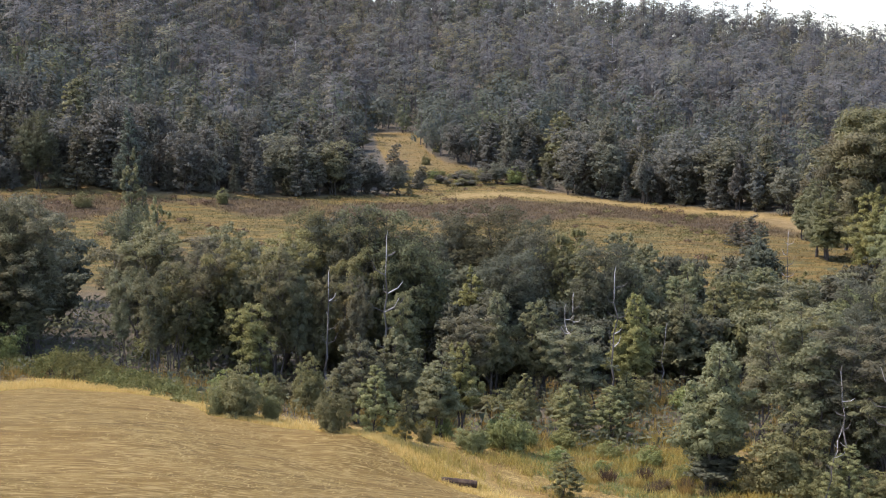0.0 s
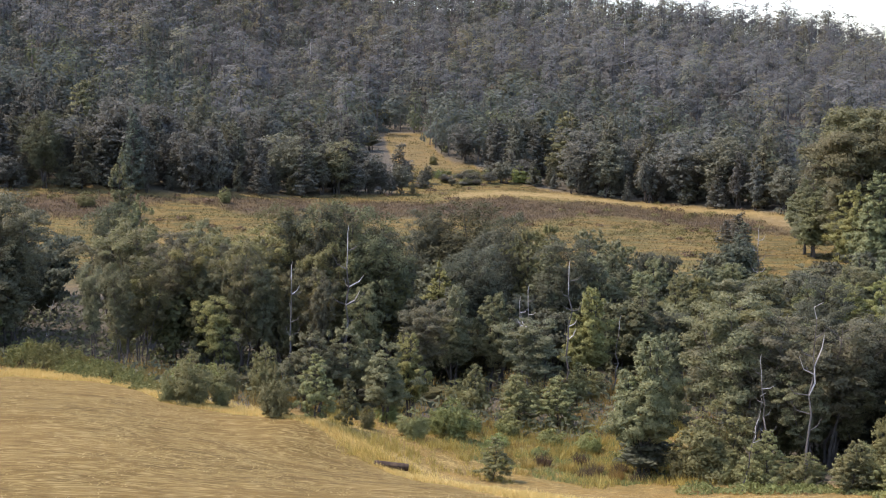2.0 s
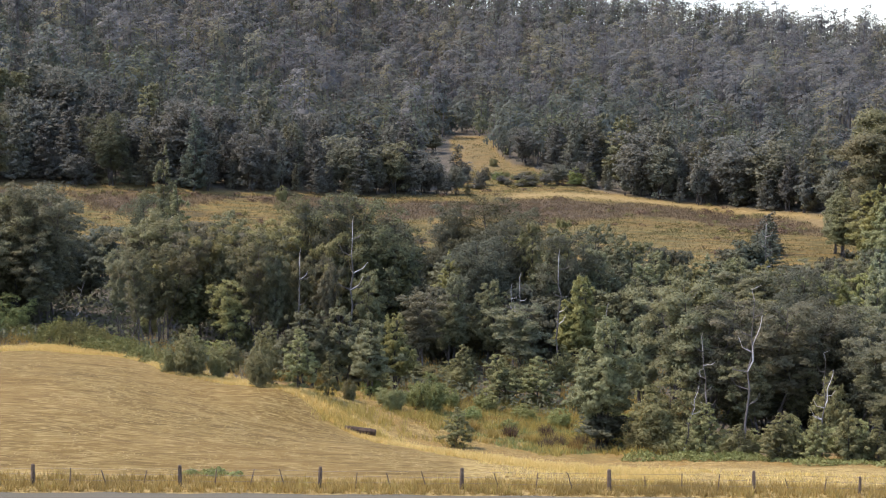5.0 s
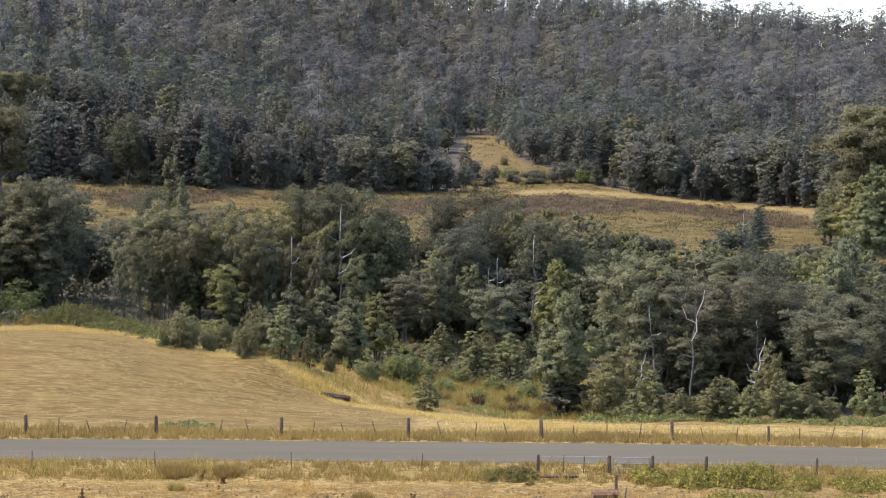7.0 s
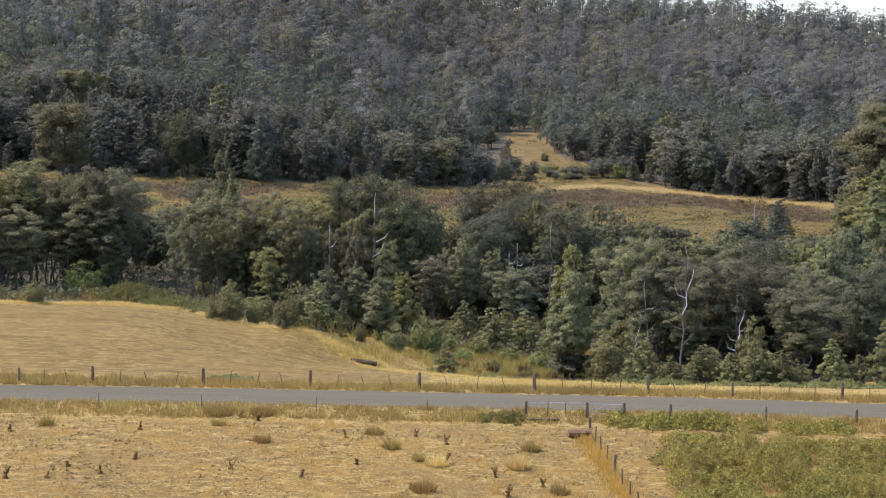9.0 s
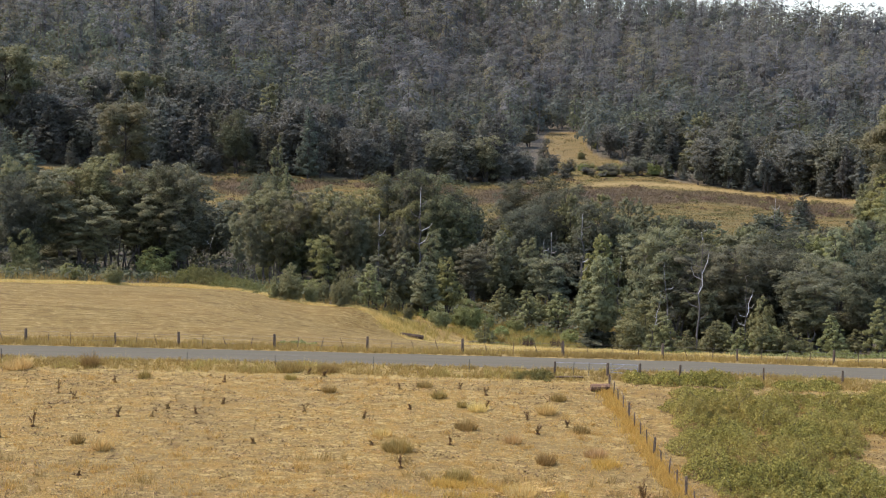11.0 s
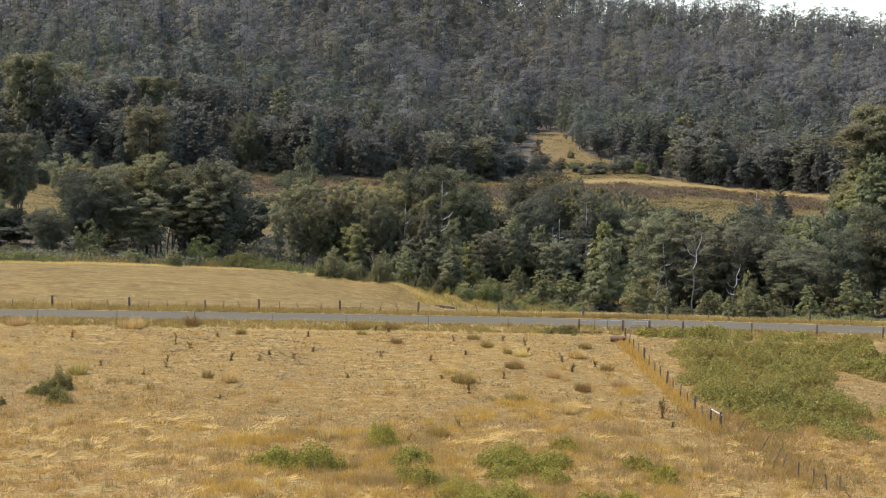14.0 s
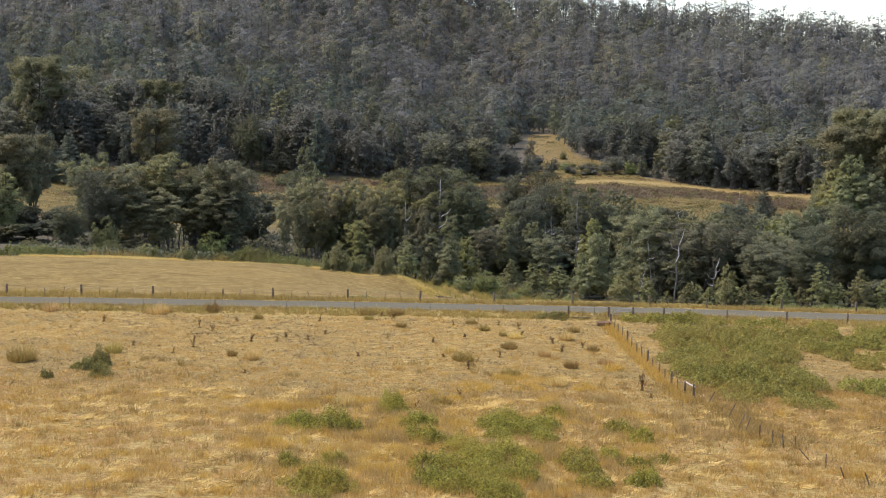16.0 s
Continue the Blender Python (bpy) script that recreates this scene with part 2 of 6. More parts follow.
def ground_z(x, y):
    """Ground with the road bench cut into it and small unevenness."""
    x, y = np.asarray(x, float), np.asarray(y, float)
    z = land(x, y)
    z = z + 1.5 * np.exp(-((x + 12) ** 2 + (y - 35.5) ** 2) / 30) - 0.9 * np.exp(-((x + 3) ** 2 + (y - 30) ** 2) / 64)  # the paddock's shoulder and the hollow below it
    c = road_y(x)
    bench = 1 - smooth01(ROAD_HALF + 0.6, ROAD_HALF + 4.0, np.abs(y - c))
    zr = np.interp(x, (-150, -46, -14, 2.4, 19, 33, 90, 200), (1.2, 1.0, 0.83, 0.67, 0.5, 0.2, -1.0, -3.0))
    z = z * (1 - bench) + zr * bench
    rough = (np.sin(x * 0.71 + 1.3 * np.sin(y * 0.37)) * np.sin(y * 0.83 + 1.1 * np.sin(x * 0.29))) * 0.07
    return z + rough * (1 - bench)

# ---- ground ----
def mesh_object(name, verts, faces, mat, parent=None):
    me = bpy.data.meshes.new(name)
    me.from_pydata(verts, [], faces)
    me.update()
    if mat:
        me.materials.append(mat)
    ob = new(name, me)
    if parent:
        ob.parent = parent
    return ob


def quads_mesh(name, corners, mat, per=4):
    """A mesh of loose faces; corners: array (faces * per, 3), or 6 wide with the corners' normals."""
    c = np.ascontiguousarray(corners, dtype=np.float32)
    c = c.reshape(-1, c.shape[-1])
    c, smooth = np.ascontiguousarray(c[:, :3]), np.ascontiguousarray(c[:, 3:])
    k = len(c) // per
    me = bpy.data.meshes.new(name)
    me.vertices.add(len(c))
    me.vertices.foreach_set("co", c.ravel())
    me.loops.add(len(c))
    me.loops.foreach_set("vertex_index", np.arange(len(c), dtype=np.int32))
    me.polygons.add(k)
    me.polygons.foreach_set("loop_start", np.arange(0, len(c), per, dtype=np.int32))
    me.update(calc_edges=True)
    if smooth.size:  # leaves shade with the roundness of the clump they hang in
        me.polygons.foreach_set("use_smooth", np.ones(k, dtype=bool))
        me.attributes.new("custom_normal", "FLOAT_VECTOR", "POINT").data.foreach_set("vector", smooth.ravel())
    if mat:
        me.materials.append(mat)
    return me


def steps(*spans):
    out = []
    for a, b, d in spans:
        out += list(np.arange(a, b, d))
    return np.array(out + [spans[-1][1]])


# where the kinds of ground lie: each gives 0 to 1
def mown_edge(x):
    """Upper and right border of the mown paddock, as y over x."""
    return np.interp(x, (-120, -56, -45, -38, -30, -26, -23, -17, -14, -10, -7, -4, 0, 6, 12), (36, 38, 50, 62, 58, 52, 44, 41, 37, 34, 30, 25, 17, 9, 2))


def zone_mown(x, y):
    e = mown_edge(x) + 0.8 * np.sin(x * 0.9)
    return smooth01(0, 1.5, e - y) * smooth01(2.2, 3.4, y) * (x < 12)


def zone_wood(x, y):
    creek = smooth01(4, 12, y + 3 * np.sin(x * 0.2) - np.maximum(mown_edge(x), 42)) * (1 - smooth01(118, 140, y + 8 * np.sin(x * 0.07)))
    creek = np.maximum(creek, smooth01(18, 26, x) * smooth01(21, 28, y + 2 * np.sin(x * 0.4)) * (1 - smooth01(118, 140, y)))
    edge = forest_edge(x)
    return np.maximum(creek, smooth01(-2, 6, y - edge) * smooth01(0.4, 0.0, zone_glade(x, y)))


def forest_edge(x):
    return np.interp(x, (-120, -60, -35, -8, 8, 20, 40, 59, 80, 95, 105, 112, 160), (222, 238, 243, 260, 270, 276, 287, 288, 276, 256, 236, 200, 120))


GLADE_Y = (250, 290, 304, 324, 337, 359, 385, 396)


def glade_left(y):
    return np.interp(y, GLADE_Y, (13, 17, 18.5, 20, 20, 20.3, 21.5, 23))


def glade_right(y):
    return np.interp(y, GLADE_Y, (72, 56, 47, 43.5, 34.5, 32.5, 35, 35))


def zone_glade(x, y):
    """The tongue of open grass that runs up between the woods."""
    return smooth01(-1.5, 1.5, x - glade_left(y)) * smooth01(-1.5, 1.5, glade_right(y) - x) * (y > 240) * (1 - smooth01(389, 395, y))


def zone_meadow(x, y):
    return smooth01(110, 135, y) * (1 - smooth01(-6, 4, y - forest_edge(x)) * (1 - zone_glade(x, y)))


def zone_russet(x, y):
    """Dark brown rushes: a broad band below the straw strip, broken on the left."""
    e = forest_edge(x) - y
    right = smooth01(13, 19, e + 3 * np.sin(x * 0.21)) * (1 - smooth01(46, 64, e + 7 * np.sin(x * 0.13))) * smooth01(-8, 2, x)
    left = smooth01(3, 6, e) * (1 - smooth01(16, 30, e + 12 * np.sin(x * 0.17 + 1))) * (1 - smooth01(-8, 2, x))
    return zone_meadow(x, y) * np.clip(right + left, 0, 1) * (y > 130) * (1 - smooth01(86, 100, x))


def zone_straw(x, y):
    """Pale short straw: the strip along the wood's foot, thinner in the upper glade."""
    e = forest_edge(x) - y
    strip = smooth01(1, 3.5, e + 1.5 * np.sin(x * 0.3)) * (1 - smooth01(8, 13, e + 2 * np.sin(x * 0.19))) * smooth01(24, 34, x)
    patch = smooth01(88, 95, x) * smooth01(4, 10, e) * (1 - smooth01(34, 48, e))
    return zone_meadow(x, y) * np.clip(strip + patch + 0.5 * zone_glade(x, y) * smooth01(316, 328, y), 0, 1) * (y > 130)


def zone_lush(x, y):
    """Greener grass: the creek bank and the bramble corner."""
    bank = np.exp(-(((x - 9.5) / 8.5) ** 2 + ((y - 43) / 9) ** 2) * 1.2)
    return np.clip(bank * 1.2, 0, 1)


def zone_gold(x, y):
    """Long uncut straw: the verges, the bank below the paddock and the foreground."""
    bank = smooth01(-1, 1, y - mown_edge(x)) * (1 - smooth01(6, 14, y - mown_edge(x))) * (x < 30)
    strip = smooth01(1.0, 2.5, y) * (1 - smooth01(10, 16, y)) * (x > 0)
    far = smooth01(-16, -10, y - forest_edge(x)) * (1 - smooth01(-3, 0, y - forest_edge(x))) * smooth01(20, 34, x) * (x < 112) * 0.5
    return np.clip(bank + strip + far + smooth01(-46, -66, y) + (np.abs(y - road_y(x)) < 7.5) * 0.8, 0, 1)


gx = steps((-2500, -700, 300), (-700, -160, 30), (-160, -62, 4), (-62, 70, 1.0), (70, 180, 5), (180, 700, 26), (700, 2500, 300))
gy = steps((-2500, -700, 300), (-700, -120, 40), (-120, -62, 2.5), (-62, 60, 1.0), (60, 320, 4), (320, 720, 8), (720, 1000, 28), (1000, 3000, 250))
GX, GY = np.meshgrid(gx, gy)
GZ = ground_z(GX, GY)
nx, ny = len(gx), len(gy)
gv = np.stack([GX, GY, GZ], -1).reshape(-1, 3)
gi = (np.arange(ny - 1)[:, None] * nx + np.arange(nx - 1)).ravel()
gf = np.stack([gi, gi + 1, gi + nx + 1, gi + nx], -1)
ground = tagged(mesh_object("ground", gv.tolist(), gf.tolist(), None), "dry summer farmland falling to a creek under a wooded hill", "ground", kind="structure")
ground.data.polygons.foreach_set("use_smooth", [True] * len(ground.data.polygons))
for zone, fn in (("mown", zone_mown), ("wood", zone_wood), ("meadow", zone_meadow), ("lush", zone_lush), ("gold", zone_gold), ("russet", zone_russet), ("straw", zone_straw)):
    at = ground.data.attributes.new(zone, "FLOAT", "POINT")
    at.data.foreach_set("value", np.asarray(fn(GX, GY), dtype=np.float32).ravel())


def ground_material():
    m, n, l, b = material("dry_ground")
    pos = n.new("ShaderNodeNewGeometry").outputs["Position"]

    def zone(name):
        a = n.new("ShaderNodeAttribute")
        a.attribute_name = name
        return a.outputs["Fac"]

    fine = noise_tex(n, l, pos, 5.0, 8.0, 0.78)
    straw = noise_tex(n, l, pos, 4.0, 7.0, 0.75, (0.35, 1.5, 1.0), 0.5)
    blades = noise_tex(n, l, pos, 3.0, 6.0, 0.75, (0.5, 1.6, 1.0))
    mid = noise_tex(n, l, pos, 0.6, 6.0, 0.72)
    broad = noise_tex(n, l, pos, 0.07, 4.0)
    clods = noise_tex(n, l, pos, 1.5, 7.0, 0.75, (0.6, 1.2, 1.0))
    # grazed paddock: dusty soil showing through short straw
    c = ramp(n, l, fine, (0.39, (0.072, 0.048, 0.016)), (0.47, (0.176, 0.119, 0.038)), (0.54, (0.260, 0.183, 0.060)), (0.61, (0.437, 0.327, 0.128)))
    c = mix_rgb(n, l, ramp(n, l, straw, (0.5, 0.0), (0.60, 0.7)), c, (0.374, 0.262, 0.084))
    c = mix_rgb(n, l, ramp(n, l, clods, (0.52, 0.0), (0.58, 0.75)), c, (0.156, 0.099, 0.035))
    c = mix_rgb(n, l, ramp(n, l, clods, (0.40, 0.8), (0.45, 0.0)), c, (0.437, 0.322, 0.121))
    c = mix_rgb(n, l, ramp(n, l, mid, (0.49, 0.0), (0.60, 0.7)), c, (0.260, 0.158, 0.040))
    c = mix_rgb(n, l, ramp(n, l, broad, (0.42, 0.0), (0.62, 0.45)), c, (0.166, 0.117, 0.045))
    # mown hay: pale stalks in long curving swaths
    rows = noise_tex(n, l, pos, 0.8, 8.0, 0.8, (0.3, 1.3, 1.0), 0.10)
    hay = ramp(n, l, rows, (0.36, (0.075, 0.050, 0.013)), (0.46, (0.118, 0.081, 0.021)), (0.55, (0.155, 0.108, 0.030)), (0.63, (0.261, 0.191, 0.065)))
    hay = mix_rgb(n, l, ramp(n, l, mid, (0.47, 0.0), (0.60, 0.55)), hay, (0.217, 0.152, 0.047))
    hay = mix_rgb(n, l, ramp(n, l, broad, (0.45, 0.0), (0.6, 0.4)), hay, (0.196, 0.124, 0.035))
    hay = mix_rgb(n, l, ramp(n, l, fine, (0.43, 0.7), (0.54, 0.0)), hay, (0.161, 0.104, 0.037))
    swath = noise_tex(n, l, pos, 0.55, 3.0, 0.6, (0.10, 1.0, 1.0), 0.10)
    for at in (0.42, 0.485, 0.55, 0.61):  # thin pale windrows along the mower's turns
        hay = mix_rgb(n, l, ramp(n, l, swath, (at - 0.013, 0.0), (at, 0.55), (at + 0.013, 0.0)), hay, (0.44, 0.34, 0.14))
    c = mix_rgb(n, l, zone("mown"), c, hay)
    # far meadow: russet rushes, straw and green patches
    patch = noise_tex(n, l, pos, 0.04, 7.0, 0.7, (0.55, 1.4, 1.0))
    mead = ramp(n, l, patch, (0.37, (0.060, 0.050, 0.022)), (0.43, (0.185, 0.122, 0.036)), (0.48, (0.082, 0.076, 0.026)), (0.53, (0.205, 0.138, 0.044)), (0.57, (0.096, 0.092, 0.030)), (0.63, (0.165, 0.112, 0.040)))
    mead = mix_rgb(n, l, ramp(n, l, mid, (0.47, 0.0), (0.62, 0.5)), mead, (0.072, 0.058, 0.026))
    rush = ramp(n, l, mid, (0.38, (0.042, 0.031, 0.022)), (0.50, (0.076, 0.053, 0.032)), (0.60, (0.118, 0.085, 0.042)))
    worn = maths(n, l, "ADD", zone("russet"), maths(n, l, "MULTIPLY_ADD", patch, 2.4), True)
    worn.node.inputs[1].links[0].from_node.inputs[2].default_value = -1.35
    mead = mix_rgb(n, l, maths(n, l, "MULTIPLY", zone("russet"), worn), mead, rush)
    mead = mix_rgb(n, l, zone("straw"), mead, ramp(n, l, mid, (0.40, (0.150, 0.108, 0.046)), (0.60, (0.240, 0.178, 0.082))))
    c = mix_rgb(n, l, zone("meadow"), c, mead)
    gold = ramp(n, l, straw, (0.38, (0.10, 0.066, 0.022)), (0.50, (0.27, 0.192, 0.062)), (0.60, (0.47, 0.36, 0.13)))
    gold = mix_rgb(n, l, ramp(n, l, mid, (0.45, 0.0), (0.62, 0.6)), gold, (0.37, 0.275, 0.11))
    c = mix_rgb(n, l, zone("gold"), c, gold)
    c = mix_rgb(n, l, zone("lush"), c, ramp(n, l, mid, (0.42, (0.10, 0.108, 0.034)), (0.58, (0.235, 0.185, 0.062))))
    litter = ramp(n, l, fine, (0.35, (0.06, 0.052, 0.035)), (0.65, (0.15, 0.13, 0.09)))
    c = mix_rgb(n, l, zone("wood"), c, litter)
    l.new(c, b.inputs["Base Color"])
    set_gloss(b, 0.95, 0.1)
    bp = n.new("ShaderNodeBump")
    bp.inputs["Strength"].default_value, bp.inputs["Distance"].default_value = 0.9, 0.12
    l.new(maths(n, l, "ADD", fine, blades), bp.inputs["Height"])
    l.new(bp.outputs[0], b.inputs["Normal"])
    return m


ground.data.materials.append(ground_material())

# ---- road: a strip of worn bitumen ----
def road_material():
    m, n, l, b = material("worn_bitumen")
    pos = n.new("ShaderNodeNewGeometry").outputs["Position"]
    grit = noise_tex(n, l, pos, 30.0, 4.0, 0.7)
    lanes = noise_tex(n, l, pos, 0.9, 4.0, 0.6, (0.06, 1.0, 1.0))
    c = ramp(n, l, grit, (0.3, (0.090, 0.083, 0.058)), (0.7, (0.124, 0.114, 0.081)))
    c = mix_rgb(n, l, ramp(n, l, lanes, (0.4, 0.0), (0.65, 0.6)), c, (0.130, 0.118, 0.085))
    l.new(c, b.inputs["Base Color"])
    set_gloss(b, 0.95, 0.0)
    bp = n.new("ShaderNodeBump")
    bp.inputs["Strength"].default_value, bp.inputs["Distance"].default_value = 0.4, 0.01
    l.new(grit, bp.inputs["Height"])
    l.new(bp.outputs[0], b.inputs["Normal"])
    return m


rx = np.arange(-200, 240, 1.5)
prof = ((-2.9, -0.25), (-2.75, 0.02), (-1.3, 0.06), (0, 0.08), (1.3, 0.06), (2.75, 0.02), (2.9, -0.25))
rv, rf = [], []
for i, x in enumerate(rx):
    for j, (dy, dz) in enumerate(prof):
        wob = 0.12 * math.sin(x * 0.8 + j) + 0.07 * math.sin(x * 2.3 + 2 * j) if j in (0, 1, 5, 6) else 0
        rv.append((x, float(road_y(x)) + dy + wob, float(ground_z(x, float(road_y(x)))) + dz))
k = len(prof)
for i in range(len(rx) - 1):
    for j in range(k - 1):
        rf.append((i * k + j, (i + 1) * k + j, (i + 1) * k + j + 1, i * k + j + 1))
road = tagged(mesh_object("road", rv, rf, road_material()), "narrow grey sealed country road without markings", "road", kind="structure")

# ---- plants: builders ----
def unit(v):
    return v / np.maximum(np.linalg.norm(v, axis=-1, keepdims=True), 1e-9)


def leaf_sprays(rng, centres, normals, size, slim=0.4, round_to=None, blend=0.75):
    """Pointed leaf sprays at the centres, facing roughly along the normals; round_to: the way the clump faces there."""
    k = len(centres)
    nrm = unit(normals)
    if round_to is not None:
        nrm = np.where((nrm * round_to).sum(1, keepdims=True) < 0, -nrm, nrm)
    a = unit(np.cross(nrm, rng.normal(size=(k, 3))))
    b = np.cross(nrm, a)
    s = size * rng.uniform(0.55, 1.4, (k, 1))
    w = s * slim * rng.uniform(0.6, 1.2, (k, 1))
    back = centres - a * s * 0.5
    tri = np.stack([back + b * w, back - b * w, centres + a * s * 0.65 + b * w * rng.uniform(-0.8, 0.8, (k, 1))], 1).reshape(-1, 3)
    if round_to is None:
        return tri
    return np.concatenate([tri, np.repeat(unit(nrm * (1 - blend) + round_to * blend), 3, 0)], 1)


def foliage(rng, clumps, count, size, up=0.45, wild=0.6, slim=0.42, hollow=0.45, dome=0.0, heart=(0, 0, 0), stray=0.12, blend=0.75):
    """Leaves spread through ellipsoid clumps (x, y, z, rx, rz), denser at their surface."""
    cl = np.array(clumps, float)
    vol = cl[:, 3] ** 2 * cl[:, 4]
    area = vol ** (2 / 3)
    area = area**0.75
    pick = rng.choice(len(cl), count, p=area / area.sum())
    d = unit(rng.normal(size=(count, 3)))
    d[:, 2] = np.where(d[:, 2] < -0.35, d[:, 2] * -0.6, d[:, 2])
    d = unit(d)
    r = rng.uniform(hollow, 1.05, (count, 1)) ** 0.7
    r = np.where(rng.uniform(size=(count, 1)) < stray, r * rng.uniform(1.0, 1.45, (count, 1)), r)
    c = cl[pick]
    rad = np.stack([c[:, 3], c[:, 3], c[:, 4]], -1)
    centres = c[:, :3] + d * r * rad
    normals = d * (0.7 - 0.4 * dome) + dome * unit(centres - np.array(heart)) + np.array([0, 0, up]) + rng.normal(size=(count, 3)) * wild
    facing = unit(d + 0.6 * unit(centres - np.array(heart)) + np.array([0, 0, 0.3]))
    return leaf_sprays(rng, centres, normals, size, slim, facing, blend)


def tube(verts, faces, path, radii, sides=6):
    """Adds a tapered tube along a path of points."""
    path = [Vector(p) for p in path]
    start = len(verts)
    for i, p in enumerate(path):
        ahead = (path[min(i + 1, len(path) - 1)] - path[max(i - 1, 0)]).normalized()
        side = ahead.cross(Vector((0.31, 0.87, 0.12))).normalized()
        other = ahead.cross(side)
        for k in range(sides):
            an = 2 * math.pi * k / sides
            verts.append(tuple(p + (side * math.cos(an) + other * math.sin(an)) * radii[i]))
    for i in range(len(path) - 1):
        for k in range(sides):
            a, b = start + i * sides + k, start + i * sides + (k + 1) % sides
            faces.append((a, b, b + sides, a + sides))
    faces.append(tuple(start + k for k in range(sides))[::-1])
    faces.append(tuple(start + (len(path) - 1) * sides + k for k in range(sides)))


def crooked(rng, base, top, bends, amount):
    base, top = np.array(base, float), np.array(top, float)
    pts = []
    for i in range(bends + 1):
        u = i / bends
        off = rng.normal(size=3) * amount * math.sin(math.pi * min(u * 1.1, 1)) if 0 < i else np.zeros(3)
        off[2] *= 0.3
        pts.append(tuple(base + (top - base) * u + off))
    return pts


def make_tree(name, seed, style, leaves, size, leaf_mat, bark=None, height=10.0, width=5.0, slim=0.24):
    """One tree: a tapered trunk with limbs, and a crown of leaf clumps hung on the limbs."""
    rng = np.random.default_rng(seed)
    tree = new(name)
    v, f, clumps = [], [], []
    H, R = height, width / 2
    stems = {"wattle": 3, "cone": 1, "gum": 1, "sapling": 1, "slender": 3, "bush": 6, "blackwood": 3}[style]
    for s in range(stems):
        if style in ("wattle", "bush"):  # leaders fan out round the middle one
            fan, turn = (0.0 if s == 0 else R * (rng.uniform(0.3, 0.62) if style == "wattle" else rng.uniform(0.45, 0.85))), 2 * math.pi * s / (stems - 1) + rng.uniform(-0.4, 0.4)
            lean = np.array((math.cos(turn), math.sin(turn))) * fan
        else:
            lean = rng.normal(size=2) * (0.05 if stems == 1 else 0.16) * H * 0.6
        foot = (rng.normal() * 0.12 * (stems > 1) * R, rng.normal() * 0.12 * (stems > 1) * R, -0.3)
        crown0 = {"sapling": 0.05, "wattle": 0.24, "cone": 0.05, "gum": 0.3, "slender": 0.36, "bush": 0.04, "blackwood": 0.3}[style]
        top = (foot[0] + lean[0], foot[1] + lean[1], H * (0.95 if s == 0 else rng.uniform(0.6, 0.9)))
        path = crooked(rng, foot, top, 6, 0.02 * H)
        r0 = {"sapling": 0.012, "wattle": 0.016, "cone": 0.015, "gum": 0.02, "slender": 0.009, "bush": 0.008, "blackwood": 0.015}[style] * H
        tube(v, f, path, [r0 * (1 - 0.88 * i / 6) for i in range(7)], 6)
        limbs = {"sapling": 56, "wattle": 34, "cone": 52, "gum": 44, "slender": 25, "bush": 20, "blackwood": 30}[style]
        for k in range(limbs):
            u = crown0 + (0.97 - crown0) * (k + rng.uniform(0, 0.8)) / limbs
            j = min(int(u * 6), 5)
            at = np.array(path[j]) + (np.array(path[j + 1]) - np.array(path[j])) * (u * 6 - j)
            w = (u - crown0) / (1 - crown0)
            if style == "sapling":
                reach = R * (1.03 - w) ** 0.85 * rng.uniform(0.55, 1.15) + 0.03 * R
                rise = 0.75
            elif style == "cone":
                reach = R * (1.04 - w) ** 0.68 * rng.uniform(0.7, 1.1) + 0.15
                rise = 0.15
            elif style in ("wattle", "bush"):
                reach = R * (0.82 if s == 0 else 0.55) * (1.04 - w) ** 0.75 * rng.uniform(0.55, 1.1) + 0.03 * R
                rise = 0.7
            elif style == "gum":
                reach = R * (0.55 + 0.6 * math.sin(math.pi * w)) * rng.uniform(0.4, 1.1)
                rise = 0.7
            elif style == "slender":
                reach = R * (0.4 + 0.5 * math.sin(math.pi * w * 0.8)) * rng.uniform(0.3, 0.95)
                rise = 0.5
            else:
                reach = R * (0.45 + 0.6 * math.sin(math.pi * (0.15 + 0.75 * w))) * rng.uniform(0.4, 1.0)
                rise = 0.5
            an = k * 2.4 + rng.uniform(-0.5, 0.5)
            tip = at + np.array((math.cos(an) * reach, math.sin(an) * reach, reach * rise))
            tip[2] = min(tip[2], H * 0.98)
            tube(v, f, crooked(rng, at, tip, 2, 0.05 * reach), [r0 * 0.33 * (1.1 - w), r0 * 0.2, r0 * 0.06], 3)
            cr = {"sapling": 0.2, "wattle": 0.21, "cone": 0.19, "gum": 0.34, "slender": 0.24, "bush": 0.26, "blackwood": 0.24}[style] * R * rng.uniform(0.7, 1.25)
            if style == "cone":
                cr = 0.24 * R * (1.25 - 0.9 * w) * rng.uniform(0.8, 1.2)
                mid = at + (tip - at) * 0.5
                clumps.append((*mid, cr, cr * 0.6))
            if style in ("wattle", "bush", "sapling"):
                cr = 0.82 * R * (0.22 if style == "bush" else 0.2) * (1.2 - 0.75 * w) * rng.uniform(0.7, 1.2)
            clumps.append((*tip, cr, cr * {"gum": 0.8, "blackwood": 0.75, "wattle": 0.8, "bush": 0.95, "sapling": 0.8, "slender": 0.75, "cone": 0.6}[style]))
            if style in ("wattle", "blackwood", "bush", "sapling") and reach > 0.4 * R:
                mid = at + (tip - at) * rng.uniform(0.35, 0.65)
                clumps.append((*mid, cr * 0.9, cr * 0.7))
